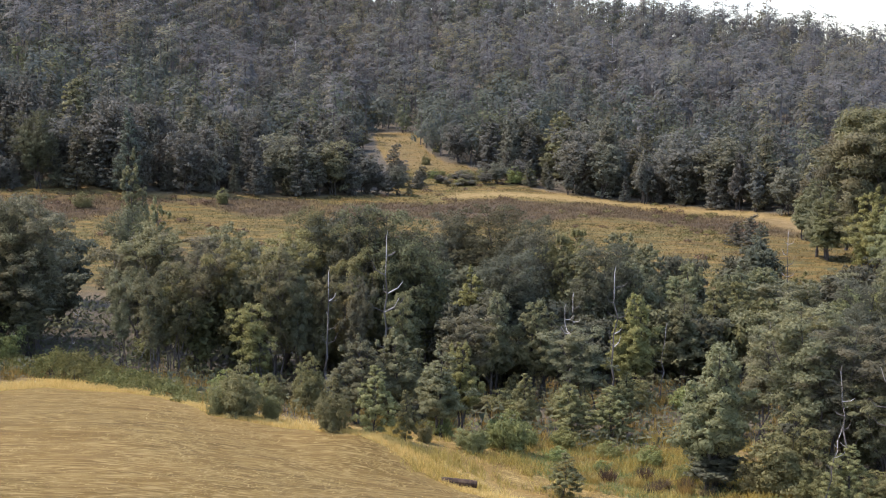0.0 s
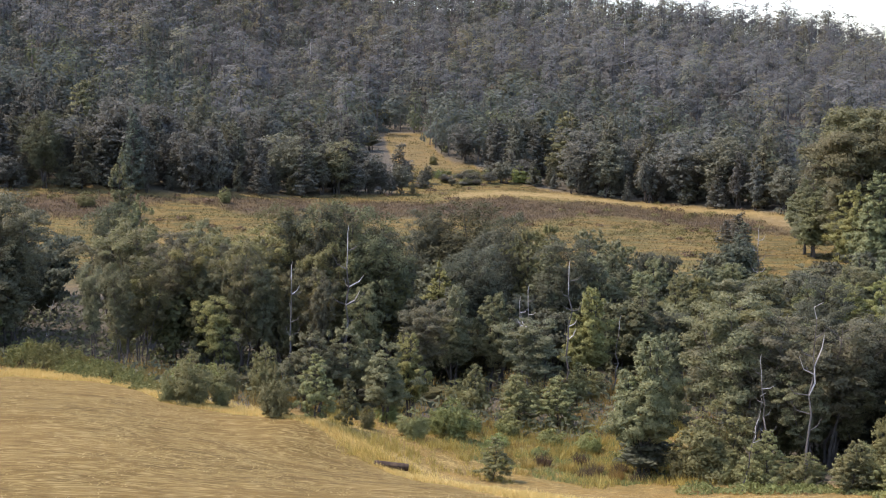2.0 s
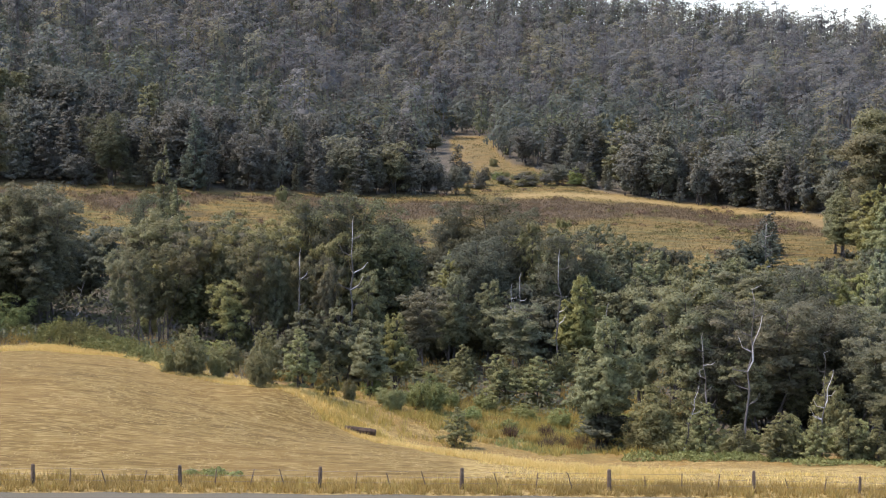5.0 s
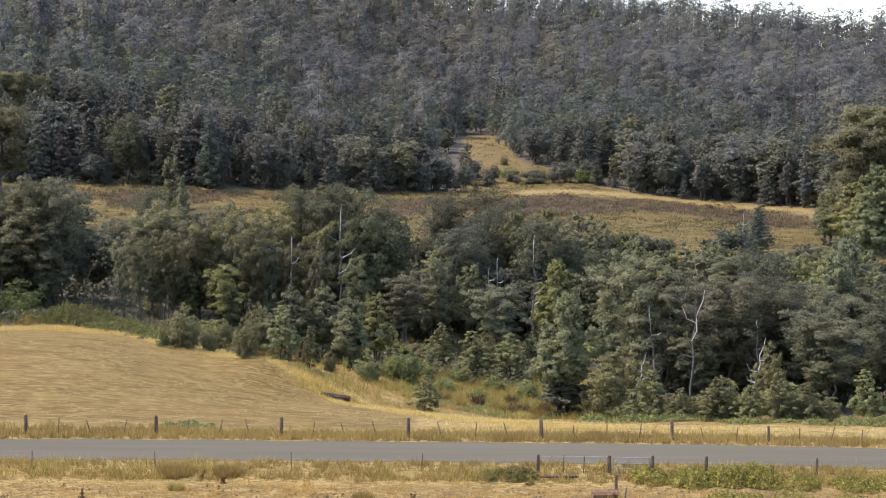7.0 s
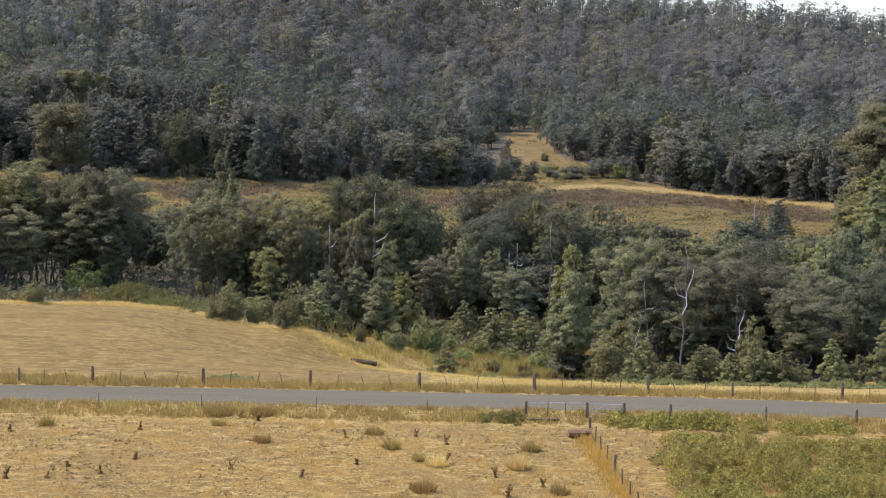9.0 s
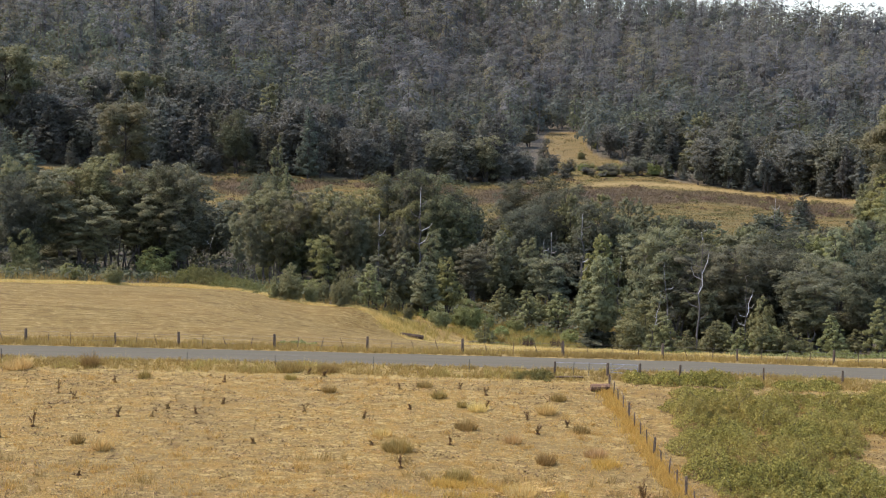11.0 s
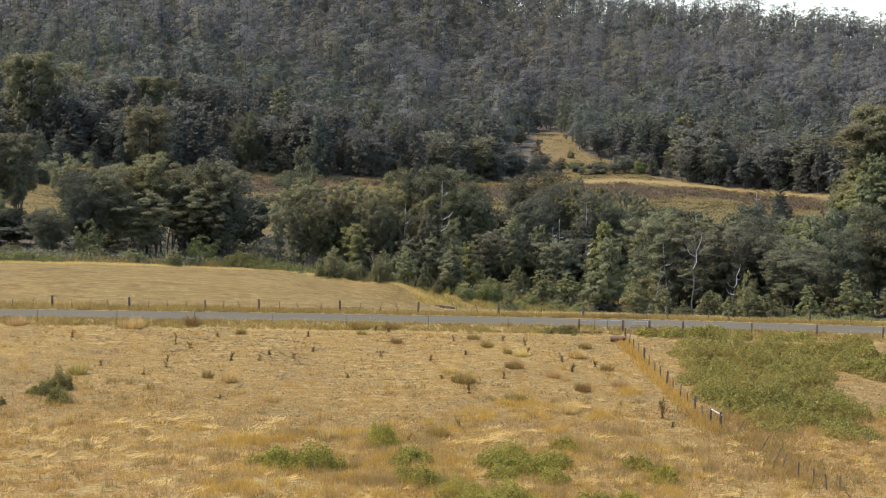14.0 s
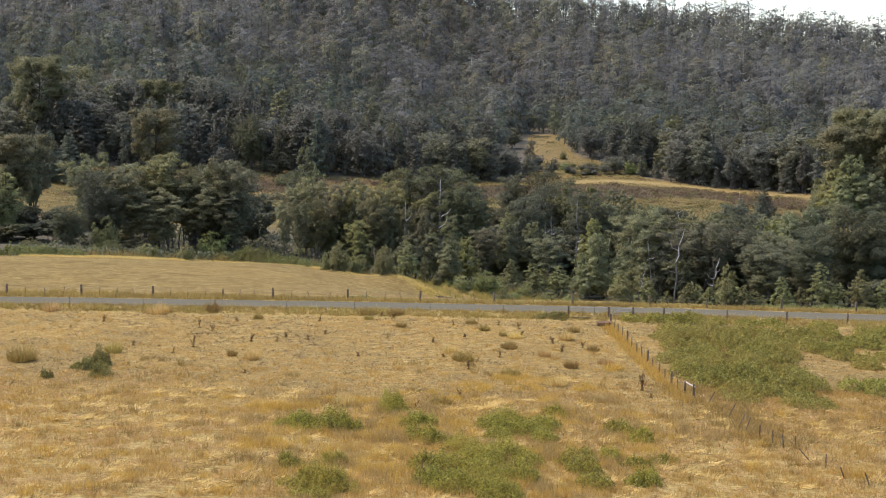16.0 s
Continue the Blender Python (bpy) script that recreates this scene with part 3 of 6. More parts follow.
    if style in ("bush", "blackwood"):
        for k in range(9 if style != "blackwood" else 4):  # skirt of low leaves
            an, rr = rng.uniform(0, 6.28), R * rng.uniform(0.25, 0.75)
            clumps.append((rr * math.cos(an), rr * math.sin(an), H * rng.uniform(0.04, 0.16), 0.26 * R, 0.1 * H if style == "bush" else 0.07 * H))
    if style in ("wattle", "bush", "cone"):
        for k in range(7):  # leading shoots that break the outline
            an, rr = rng.uniform(0, 6.28), R * rng.uniform(0.0, 0.5)
            clumps.append((rr * math.cos(an), rr * math.sin(an), H * (0.98 - 0.32 * rr / R + rng.uniform(-0.05, 0.05)), 0.075 * R, 0.06 * H))
    for c in list(clumps):  # smaller tufts break up every clump
        for k in range(3 if style in ("wattle", "blackwood", "bush", "gum") else 2):
            off = unit(rng.normal(size=3)) * c[3] * rng.uniform(0.7, 1.25)
            small = rng.uniform(0.35, 0.65)
            clumps.append((c[0] + off[0], c[1] + off[1], max(0.1, min(c[2] + 0.7 * off[2], H)), c[3] * small, c[4] * small))
    me = bpy.data.meshes.new("trunk")
    me.from_pydata(v, [], f)
    me.materials.append(bark or M_BARK)
    trunk = new("trunk", me)
    trunk.parent = tree
    crown = new("crown", quads_mesh("crown", foliage(rng, clumps, leaves, size, 0.4, 0.55, slim, 0.3, 0.35, (0, 0, 0.45 * H), 0.14, 0.66), leaf_mat, 3))
    crown.parent = tree
    return tree




def hill_model(seed, style, leaves, size, h, w, bare=0.0):
    """A far forest tree as loose triangles: a thin trunk and a crown of domed clumps."""
    rng = np.random.default_rng(seed)
    v, f, clumps = [], [], []
    lean = rng.normal(size=2) * 0.03 * h
    tube(v, f, ((0, 0, -0.5), (lean[0] * 0.5, lean[1] * 0.5, h * 0.5), (lean[0], lean[1], h * 0.92)), (0.017 * h, 0.013 * h, 0.004 * h), 3)
    v = np.array(v)
    trunk = np.array([tri for q in f if len(q) == 4 for tri in (v[[q[0], q[1], q[2]]], v[[q[0], q[2], q[3]]])])
    low, k = {"gum": (0.45, 8), "cone": (0.05, 14), "round": (0.12, 9)}[style]
    low = max(low, bare)
    for i in range(k):
        u = (i + rng.uniform(0, 0.9)) / k
        z = h * (low + (0.95 - low) * u)
        wide = {"gum": 0.5 + 0.5 * math.sin(math.pi * min(1.0, 0.15 + 0.8 * u)), "cone": 1.08 - u, "round": math.sqrt(max(0.05, 1 - (1.4 * u - 0.45) ** 2))}[style]
        rr, an = 0.5 * w * wide * rng.uniform(0.35, 0.75), i * 2.4 + rng.uniform(-0.6, 0.6)
        cr = w * {"gum": 0.25, "cone": 0.19 * (1.2 - 0.8 * u), "round": 0.26}[style] * rng.uniform(0.8, 1.25)
        clumps.append((lean[0] * u + rr * math.cos(an), lean[1] * u + rr * math.sin(an), z, cr, cr * {"gum": 0.85, "cone": 1.0, "round": 0.85}[style]))
    flat = np.repeat(unit(np.cross(trunk[:, 1] - trunk[:, 0], trunk[:, 2] - trunk[:, 0]))[:, None], 3, 1)
    trunk = np.concatenate([trunk, flat], 2)
    sprays = foliage(rng, clumps, leaves, size, 0.4, 0.14, 0.75, 0.8, 0.8, (0, 0, 0.55 * h), 0.1, 0.85).reshape(-1, 3, 6)
    return trunk.astype(np.float32), sprays

# trees and bushes: x, y, height, spread, kind
EDGE_TREES = (
    (-20.8, 44.1, 4.4, 4.4, "bush"),
    (-22.9, 44, 2.7, 1.7, "bush"),
    (-18.7, 45, 2.9, 2.1, "bush"),
    (-14.2, 37, 4, 2.9, "bush"),
    (-11.2, 37.5, 5.5, 3.7, "wattle"),
    (-8.7, 39, 4.2, 2.2, "wattle"),
    (-7, 41, 1.9, 1.7, "bush"),
    (1.7, 31, 3.4, 2.9, "wattle"),
    (3.7, 56, 5, 3.2, "cone"),
    (7.1, 52, 5, 4.2, "wattle"),
    (10.7, 52.8, 4.9, 4.5, "wattle"),
    (14.1, 60.7, 4.7, 2.6, "wattle"),
    (-0.2, 42.4, 3.4, 3.7, "fern"),
    (-1, 61.9, 2, 2.3, "fern"),
    (-19, 76.1, 3.2, 3.4, "bush"),
    (-30.1, 83, 3.3, 3.3, "bush"),
    (-3.5, 40.8, 2.5, 2.9, "bush"),
)
ROAD_TREES = (
    (14.4, 36.1, 11.3, 7.4, "wattle"),
    (19.2, 32.9, 6, 7.9, "bush"),
    (23.3, 28.2, 2.2, 4, "bush"),
    (26, 22.4, 2.7, 4.4, "bush"),
    (29.9, 19.8, 3.2, 4.6, "bush"),
    (32.8, 18.9, 2.4, 3.2, "bush"),
    (16.7, 33.7, 3.7, 3.2, "bush"),
    (14.6, 35.6, 2.6, 4.2, "dim"),
    (23.1, 35.7, 12.8, 7.5, "slender"),
    (30.9, 37.6, 8.4, 7.1, "slender"),
    (34.8, 31.5, 9.4, 5.9, "slender"),
    (26.3, 32.1, 7.5, 4.1, "slender"),
    (30.7, 27.9, 6.1, 4.4, "bush"),
    (35.2, 25.2, 8.2, 5.6, "slender"),
)
CREEK_TREES = (
    (-5.9, 82, 18.1, 9.7, "blackwood"),
    (-2.6, 86, 14.9, 7.3, "blackwood"),
    (-12.7, 88, 16.6, 7.4, "blackwood"),
    (-14.9, 80, 13.5, 4.5, "slender"),
    (-8.7, 78, 14.1, 5, "slender"),
    (-11.4, 50, 7.3, 6.3, "wattle"),
    (-8.3, 52, 8.1, 5.8, "wattle"),
    (-5.3, 46, 7.2, 5.6, "wattle"),
    (-2.9, 50, 7.8, 4.5, "wattle"),
    (-15, 56, 5.2, 3.8, "bush"),
    (-24.5, 76, 12.5, 4.6, "slender"),
    (-21.3, 78, 13.7, 5.3, "slender"),
    (-17.6, 74, 14.1, 4.9, "slender"),
    (-21.4, 95, 14.3, 6.3, "slender"),
    (-34.8, 131, 18.2, 6.7, "wattle"),
    (-32.9, 100, 14.7, 6.9, "blackwood"),
    (-30.6, 112, 14.9, 6.9, "wattle"),
    (-44.9, 95, 15.4, 11.8, "blackwood"),
    (-47.1, 90, 15, 8.8, "blackwood"),
)
MID_TREES = (
    (-42.4, 84, 11.6, 6.0, "slender"),
    (10.7, 112, 14.9, 9.9, "blackwood"),
    (15, 108, 14.2, 6.7, "blackwood"),
    (6.3, 115, 13.8, 6.5, "blackwood"),
    (3.6, 70, 10.8, 5.8, "wattle"),
    (-0.1, 66, 9, 5.6, "slender"),
    (7.9, 70, 9.9, 6, "wattle"),
    (12.6, 95, 12.5, 7.7, "wattle"),
    (19.9, 105, 13.3, 8.8, "wattle"),
    (23.7, 100, 13.4, 8.6, "wattle"),
    (25.9, 96, 12.2, 7.7, "wattle"),
    (15.3, 84, 11.6, 7.2, "wattle"),
    (16.8, 68, 10.8, 6.5, "wattle"),
    (23.8, 75, 9.9, 6.2, "wattle"),
    (11.1, 62, 8.6, 5.1, "slender"),
    (29.5, 92, 10.5, 7.5, "wattle"),
    (32.2, 88, 9.5, 6.7, "wattle"),
    (36.3, 94, 9.1, 7.6, "wattle"),
    (41.4, 100, 8.8, 7.9, "wattle"),
)
RIGHT_TREES = (
    (59.7, 150, 7.8, 4.7, "cone"),
    (42.4, 90, 9.3, 7.4, "wattle"),
    (39.7, 66, 11.4, 7, "blackwood"),
    (44.6, 72, 10.4, 7.9, "wattle"),
    (47.8, 70, 11, 7.8, "wattle"),
    (48.8, 64, 11, 6.9, "wattle"),
    (81, 162, 12.5, 13, "wattle"),
    (76.7, 165, 10.8, 8.7, "wattle"),
    (23.3, 50, 10, 5.8, "slender"),
    (28.7, 48, 10.1, 6.2, "slender"),
    (20.4, 52, 8.8, 4.8, "wattle"),
    (35.5, 44, 8.2, 6, "slender"),
    (39.8, 46, 10.1, 6.1, "slender"),
    (59.5, 104, 9.0, 6.8, "wattle"),
    (51.9, 130, 8.3, 5, "cone"),
)
RIGHTFAR_TREES = (
    (88, 196, 13, 10, "wattle"),
    (94, 201, 15, 10, "wattle"),
    (86.8, 200, 9, 7, "wattle"),
    (73.2, 140, 14.4, 10.6, "wattle"),
    (73.3, 130, 17.8, 10.9, "wattle"),
    (86.4, 165, 24.5, 13.7, "gum"),
    (86.5, 180, 20.2, 10.7, "gum"),
    (76.6, 170, 9.9, 7.4, "wattle"),
    (54.9, 90, 9.1, 8.1, "wattle"),
    (47.3, 80, 9.2, 7.6, "wattle"),
    (38.1, 50, 9.8, 6.1, "slender"),
    (29.7, 36, 8.3, 4.6, "slender"),
    (26, 21.7, 3.5, 3.6, "bush"),
    (27.3, 42, 11.3, 5.3, "slender"),
    (76.8, 130, 13.8, 12.4, "wattle"),
    (90.6, 150, 25.1, 14.5, "gum"),
    (57.1, 80, 7.9, 8.8, "wattle"),
)
LEFT_TREES = (
    (-52, 80, 16.6, 9.0, "slender"),
    (-57.2, 76, 15.1, 9, "slender"),
    (-62.8, 78, 13.5, 8.3, "blackwood"),
    (-46.1, 84, 14.3, 7.9, "wattle"),
    (-40.8, 80, 11.5, 6.5, "slender"),
    (-47.9, 78, 12.4, 7.4, "slender"),
    (-53.6, 74, 11.2, 8.2, "slender"),
    (-65, 64, 7.8, 5.6, "blackwood"),
    (-59, 66, 6.5, 4.4, "bush"),
    (-44.3, 76, 4.6, 5.5, "fern"),
    (-44.1, 53, 2.6, 3, "bush"),
    (-86.5, 110, 16.3, 9.4, "gum"),
    (-87.2, 125, 15.5, 6.6, "gum"),
    (-82.4, 90, 12, 8.7, "wattle"),
    (-97.7, 190, 12.4, 8.1, "cone"),
    (-103.8, 195, 9.8, 6.9, "cone"),
    (-74.4, 78, 1.8, 3.7, "bush"),
    (-88.6, 88, 11.6, 11.5, "blackwood"),
    (-89.6, 100, 14.9, 12.1, "wattle"),
)
ROADSIDE_TREES = (
    (18.1, 30, 7.1, 7.1, "bush"),
    (22.6, 36, 14, 7.3, "slender"),
    (28.6, 35, 12, 7.3, "slender"),
    (33.7, 38, 11, 6.9, "blackwood"),
    (35.3, 27, 8.7, 5.5, "slender"),
    (45.5, 60, 12.1, 7.7, "wattle"),
    (35.3, 17, 5, 2.8, "cone"),
    (42.8, 31, 10.9, 6.2, "blackwood"),
    (39.4, 17, 5.9, 3.4, "cone"),
    (48.3, 35, 13.8, 8.3, "blackwood"),
    (51.7, 33, 12.4, 7.5, "blackwood"),
    (43, 15, 4.3, 4.1, "bush"),
    (32.7, 18, 3.5, 3.5, "bush"),
    (24.2, 21, 3.4, 3.9, "bush"),
    (28.1, 19, 3.6, 3.5, "bush"),
    (45.8, 14, 3.5, 3.4, "bush"),
    (55.9, 35, 13.1, 9.1, "blackwood"),
    (64.5, 50, 14.6, 10.6, "wattle"),
    (79.5, 155, 21.0, 12.5, "gum"),
)
SLOPE_TREES = (
    (-79.2, 200, 18.6, 10.8, "gum"),
    (-91.8, 262, 16.3, 9.5, "gum"),
    (-118.6, 240, 24.9, 13.5, "gum"),
    (-104.5, 262, 14.6, 11.1, "wattle"),
    (-86.4, 120, 16.2, 6.2, "wattle"),
    (-102.7, 190, 13.1, 5.2, "cone"),
    (-61.2, 238, 15.6, 8.3, "blackwood"),
    (-43.5, 240, 18.3, 6, "cone"),
    (71, 290, 20.1, 10.1, "gum"),
    (81.2, 290, 11.2, 8.5, "cone"),
    (11.6, 440, 17.2, 5, "cone"),
    (16.2, 440, 16.2, 5.4, "cone"),
    (17.2, 405, 9.4, 12.8, "blackwood"),
    (55.8, 330, 13.8, 11.1, "blackwood"),
)

# ---- trees and bushes that can be told apart ----
KINDS = {
    # style, leaves, leaf size, material, model height, model spread, models, label, category
    "wattle": ("wattle", 44000, 0.15, M_WATTLE, 10.0, 6.5, 4, "grey-green silver wattle with a pointed feathery crown", "tree"),
    "blackwood": ("blackwood", 46000, 0.185, M_DARK, 13.0, 8.0, 3, "dark green blackwood tree with a dense heavy crown", "tree"),
    "slender": ("slender", 30000, 0.15, M_OLIVE, 12.0, 5.5, 4, "olive-green paperbark with thin bare stems below", "tree"),
    "cone": ("cone", 26000, 0.18, M_PINE, 14.0, 6.0, 2, "tall pointed dark green tree with layered boughs", "tree"),
    "gum": ("gum", 40000, 0.31, M_GUM, 20.0, 11.0, 3, "tall eucalypt with a clumped yellowish-green crown", "tree"),
    "bush": ("bush", 22000, 0.115, M_YOUNG, 4.0, 4.4, 3, "bushy grey-green young wattle leafy to the ground", "bush"),
    "sapling": ("sapling", 16000, 0.115, M_YOUNG, 5.0, 3.2, 3, "bright feathery young wattle with a pointed top", "tree"),
    "fern": ("bush", 12000, 0.125, M_FERN, 2.6, 3.6, 2, "bright green shrub on the creek bank", "bush"),
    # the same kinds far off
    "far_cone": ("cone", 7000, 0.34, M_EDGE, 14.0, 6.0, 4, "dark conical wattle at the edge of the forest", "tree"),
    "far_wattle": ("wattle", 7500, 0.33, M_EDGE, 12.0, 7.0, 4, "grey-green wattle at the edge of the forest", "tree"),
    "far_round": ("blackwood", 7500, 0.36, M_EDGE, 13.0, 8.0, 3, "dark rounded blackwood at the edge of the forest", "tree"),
    "dim": ("blackwood", 6000, 0.42, M_DARK, 8.0, 6.0, 3, "dark shaded young tree below the creek wood", "tree"),
}
NAMES = {"sapling": "wattle_sapling", "bush": "wattle_bush", "fern": "shrub", "cone": "conifer", "gum": "gum_tree", "slender": "paperbark_tree", "blackwood": "blackwood_tree",
         "wattle": "wattle_tree", "far_cone": "wattle_tree", "far_wattle": "wattle_tree", "far_round": "blackwood_tree", "dim": "blackwood_tree"}
GROUPS = {"sapling": "young wattles along the road", "bush": "bushes along the creek", "fern": "shrubs on the bank", "far_cone": "trees at the forest edge", "far_wattle": "trees at the forest edge", "far_round": "trees at the forest edge"}
MODELS = {}
for kind, (style, leaves, size, mat, h, w, count, label, cat) in KINDS.items():
    MODELS[kind] = []
    for i in range(count):
        model = make_tree(NAMES[kind], 100 + 7 * i + len(kind), style, leaves, size, mat, M_STEM if style == "slender" else None, h, w, 0.4 if size > 0.3 else 0.3)
        MODELS[kind].append([model, tagged(model, label, cat, GROUPS.get(kind, "creek-side trees")), False])


def plant(kind, x, y, height, spread, turn):
    """Stands one tree of a kind on the ground, the model itself first and then copies."""
    h, w = KINDS[kind][4:6]
    pick = MODELS[kind][int(turn * 7.3) % len(MODELS[kind])]
    m = Matrix.LocRotScale((x, y, float(ground_z(x, y)) - 0.05), Euler((0, 0, turn)), (spread / w, spread / w, height / h))
    if not pick[2]:
        pick[2] = True
        pick[0].matrix_basis = m
        return pick[0]
    pick[0].scale, keep = (1, 1, 1), pick[0].matrix_basis.copy()
    ob = copy_thing(pick[0], m)
    pick[0].matrix_basis = keep
    return ob


prng = random.Random(11)
for group in (EDGE_TREES, ROAD_TREES, CREEK_TREES, MID_TREES, RIGHT_TREES, RIGHTFAR_TREES, LEFT_TREES, ROADSIDE_TREES, SLOPE_TREES):
    for x, y, h, w, kind in group:
        if group is ROADSIDE_TREES and kind in ("bush", "cone"):
            continue
        if kind == "gum" and y > 240 and x > 20:
            kind = "far_wattle"
        if group is EDGE_TREES and kind in ("wattle", "cone"):
            kind = "sapling"
        plant(kind, x, y, h, w * 0.98, prng.uniform(0, 6.28))

# young wattles in an uneven row before the dark trees along the road
for x, y, h, w in ((24.6, 20.5, 3.9, 3.3), (27.0, 19.2, 3.2, 2.6), (29.2, 18.4, 4.2, 3.0), (31.2, 18.0, 3.4, 2.5), (35.6, 16.6, 4.4, 2.8), (37.6, 16.4, 3.0, 2.4), (39.9, 16.2, 6.2, 3.8), (41.8, 15.6, 3.6, 2.6), (44.6, 15.0, 5.4, 3.6),
                   (47.4, 15.2, 4.2, 3.0), (50.4, 14.8, 5.0, 3.2), (53.5, 14.6, 4.0, 3.0), (22.4, 23.0, 3.0, 2.4), (20.2, 25.6, 4.6, 3.6), (57, 14.8, 5.2, 3.4), (61, 15, 4.4, 3.2)):
    plant("sapling", x, y, h, w, prng.uniform(0, 6.28))
# a close stand of thin paperbarks behind the mown paddock
for i in range(20):
    x, y = prng.uniform(-33, -2), prng.uniform(66, 82)
    plant("slender", x, y, prng.uniform(8.5, 12), prng.uniform(2.8, 4.0), prng.uniform(0, 6.28))
# the dark wall of trees beyond the paddock's far corner
for i in range(9):
    x = -64 + 2.7 * i
    plant(("slender", "blackwood", "slender")[i % 3], x + prng.uniform(-1, 1), 74 + prng.uniform(-8, 10), prng.uniform(13, 16.5), prng.uniform(5.2, 7.2), prng.uniform(0, 6.28))
for i in range(26):
    x, y = prng.uniform(-100, -56), prng.uniform(84, 122)
    plant(prng.choice(("dim", "bush", "dim")), x, y, prng.uniform(2.2, 4.8), prng.uniform(3.5, 5.5), prng.uniform(0, 6.28))
# green shrubs on the damp bank and before the roadside trees
for x, y, h, w in ((-1.5, 44, 1.6, 2.6), (1.8, 46, 1.8, 2.4), (3.6, 42, 1.2, 2.2), (5.4, 47, 1.9, 2.8), (8.6, 45.5, 1.5, 2.4), (11.5, 44, 1.7, 2.6), (13.4, 39.5, 1.3, 2.2), (-4.8, 46.5, 1.6, 2.4), (6.8, 40.5, 0.9, 1.6), (0.6, 49.5, 2.0, 2.6)):
    plant("fern", x, y, h, w, prng.uniform(0, 6.28))
for i in range(16):
    x = prng.uniform(15, 62)
    plant("bush", x, max(17.0, 30 - 0.3 * (x - 15)) + prng.uniform(0, 5), prng.uniform(1.6, 3.2), prng.uniform(2.4, 3.8), prng.uniform(0, 6.28))
# shrubs between the paddock edge and the creek
for i in range(44):
    x = prng.uniform(-66, 30)
    y = max(50, float(mown_edge(x)) + 6) + prng.uniform(2, 18)
    if -46 < x < -25 and y < 80:
        continue
    plant(prng.choice(("bush", "bush", "fern", "bush", "slender")), x, y, prng.uniform(1.4, 3.6), prng.uniform(2.4, 4.6), prng.uniform(0, 6.28))
# the dim understorey of the creek and the wood's front row
for i in range(64):
    x, y = prng.uniform(-62, 62), prng.uniform(70, 126)
    if -41 < x < -33 and y < 112:
        continue
    plant("dim", x, y, prng.uniform(4, 8.5), prng.uniform(4, 6.5), prng.uniform(0, 6.28))
# the closed canopy along the creek, highest over the dark blackwoods
x = -31.5
while x < 56:
    top = float(np.interp(x, (-34, -28, -22, -18, -13.5, -9, -4, 2, 8, 14, 19, 23, 32, 40, 48, 54), (13, 14.5, 14, 14.2, 17.5, 18, 16.5, 9, 15.5, 15.5, 14, 10.2, 10.3, 9.5, 9.8, 12)))
    kind = prng.choice(("slender", "wattle", "slender") if x < -16 else ("blackwood",) if x < -1 else ("wattle", "blackwood", "wattle") if x < 22 else ("wattle", "wattle", "slender"))
    if not -1 < x < 4:
        plant(kind, x, 85 + prng.uniform(-4, 5), top * prng.uniform(0.88, 1.0), prng.uniform(5.2, 7.6), prng.uniform(0, 6.28))
    x += prng.uniform(2.6, 4.0)
# the dark wood below it
for i in range(44):
    x, y = prng.uniform(-2, 34), prng.uniform(75, 98)
    plant("dim", x, y, prng.uniform(5, 8), prng.uniform(4, 6), prng.uniform(0, 6.28))
for i in range(22):
    x, y = prng.uniform(34, 70), prng.uniform(58, 104)
    plant(prng.choice(("wattle", "wattle", "slender")), x, y, prng.uniform(6.5, 8.8), prng.uniform(5, 7), prng.uniform(0, 6.28))
for i in range(26):
    x = prng.uniform(22, 66)
    plant("dim", x, max(20, 34 - 0.35 * (x - 15)) + prng.uniform(2, 16), prng.uniform(2.2, 4.6), prng.uniform(3, 5), prng.uniform(0, 6.28))
# low scrub where the glade opens into the meadow
for i in range(34):
    x, y = prng.uniform(20, 46), prng.uniform(293, 316)
    plant(prng.choice(("far_round", "bush", "fern")), x, y, prng.uniform(0.9, 2.4), prng.uniform(2, 4.2), prng.uniform(0, 6.28))
# the lower forest: rows of single trees up the first slope
def forest_gap(x, y):
    """Open ground: the glade itself and the low growth along its left side."""
    return 276 < y < 395 and float(glade_left(y)) - 9 + 6 * (y > 355) < x < float(glade_right(y)) - 0.5


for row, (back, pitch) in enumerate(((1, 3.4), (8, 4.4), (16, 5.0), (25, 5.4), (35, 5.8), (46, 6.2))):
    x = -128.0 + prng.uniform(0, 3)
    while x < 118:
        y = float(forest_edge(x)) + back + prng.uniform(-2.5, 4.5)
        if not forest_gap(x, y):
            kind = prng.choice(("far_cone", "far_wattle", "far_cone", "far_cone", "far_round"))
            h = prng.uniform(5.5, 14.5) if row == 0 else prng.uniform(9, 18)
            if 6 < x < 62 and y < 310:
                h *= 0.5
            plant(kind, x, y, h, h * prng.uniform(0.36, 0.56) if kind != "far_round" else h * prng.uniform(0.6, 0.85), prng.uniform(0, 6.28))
        x += pitch * prng.uniform(0.6, 1.4)
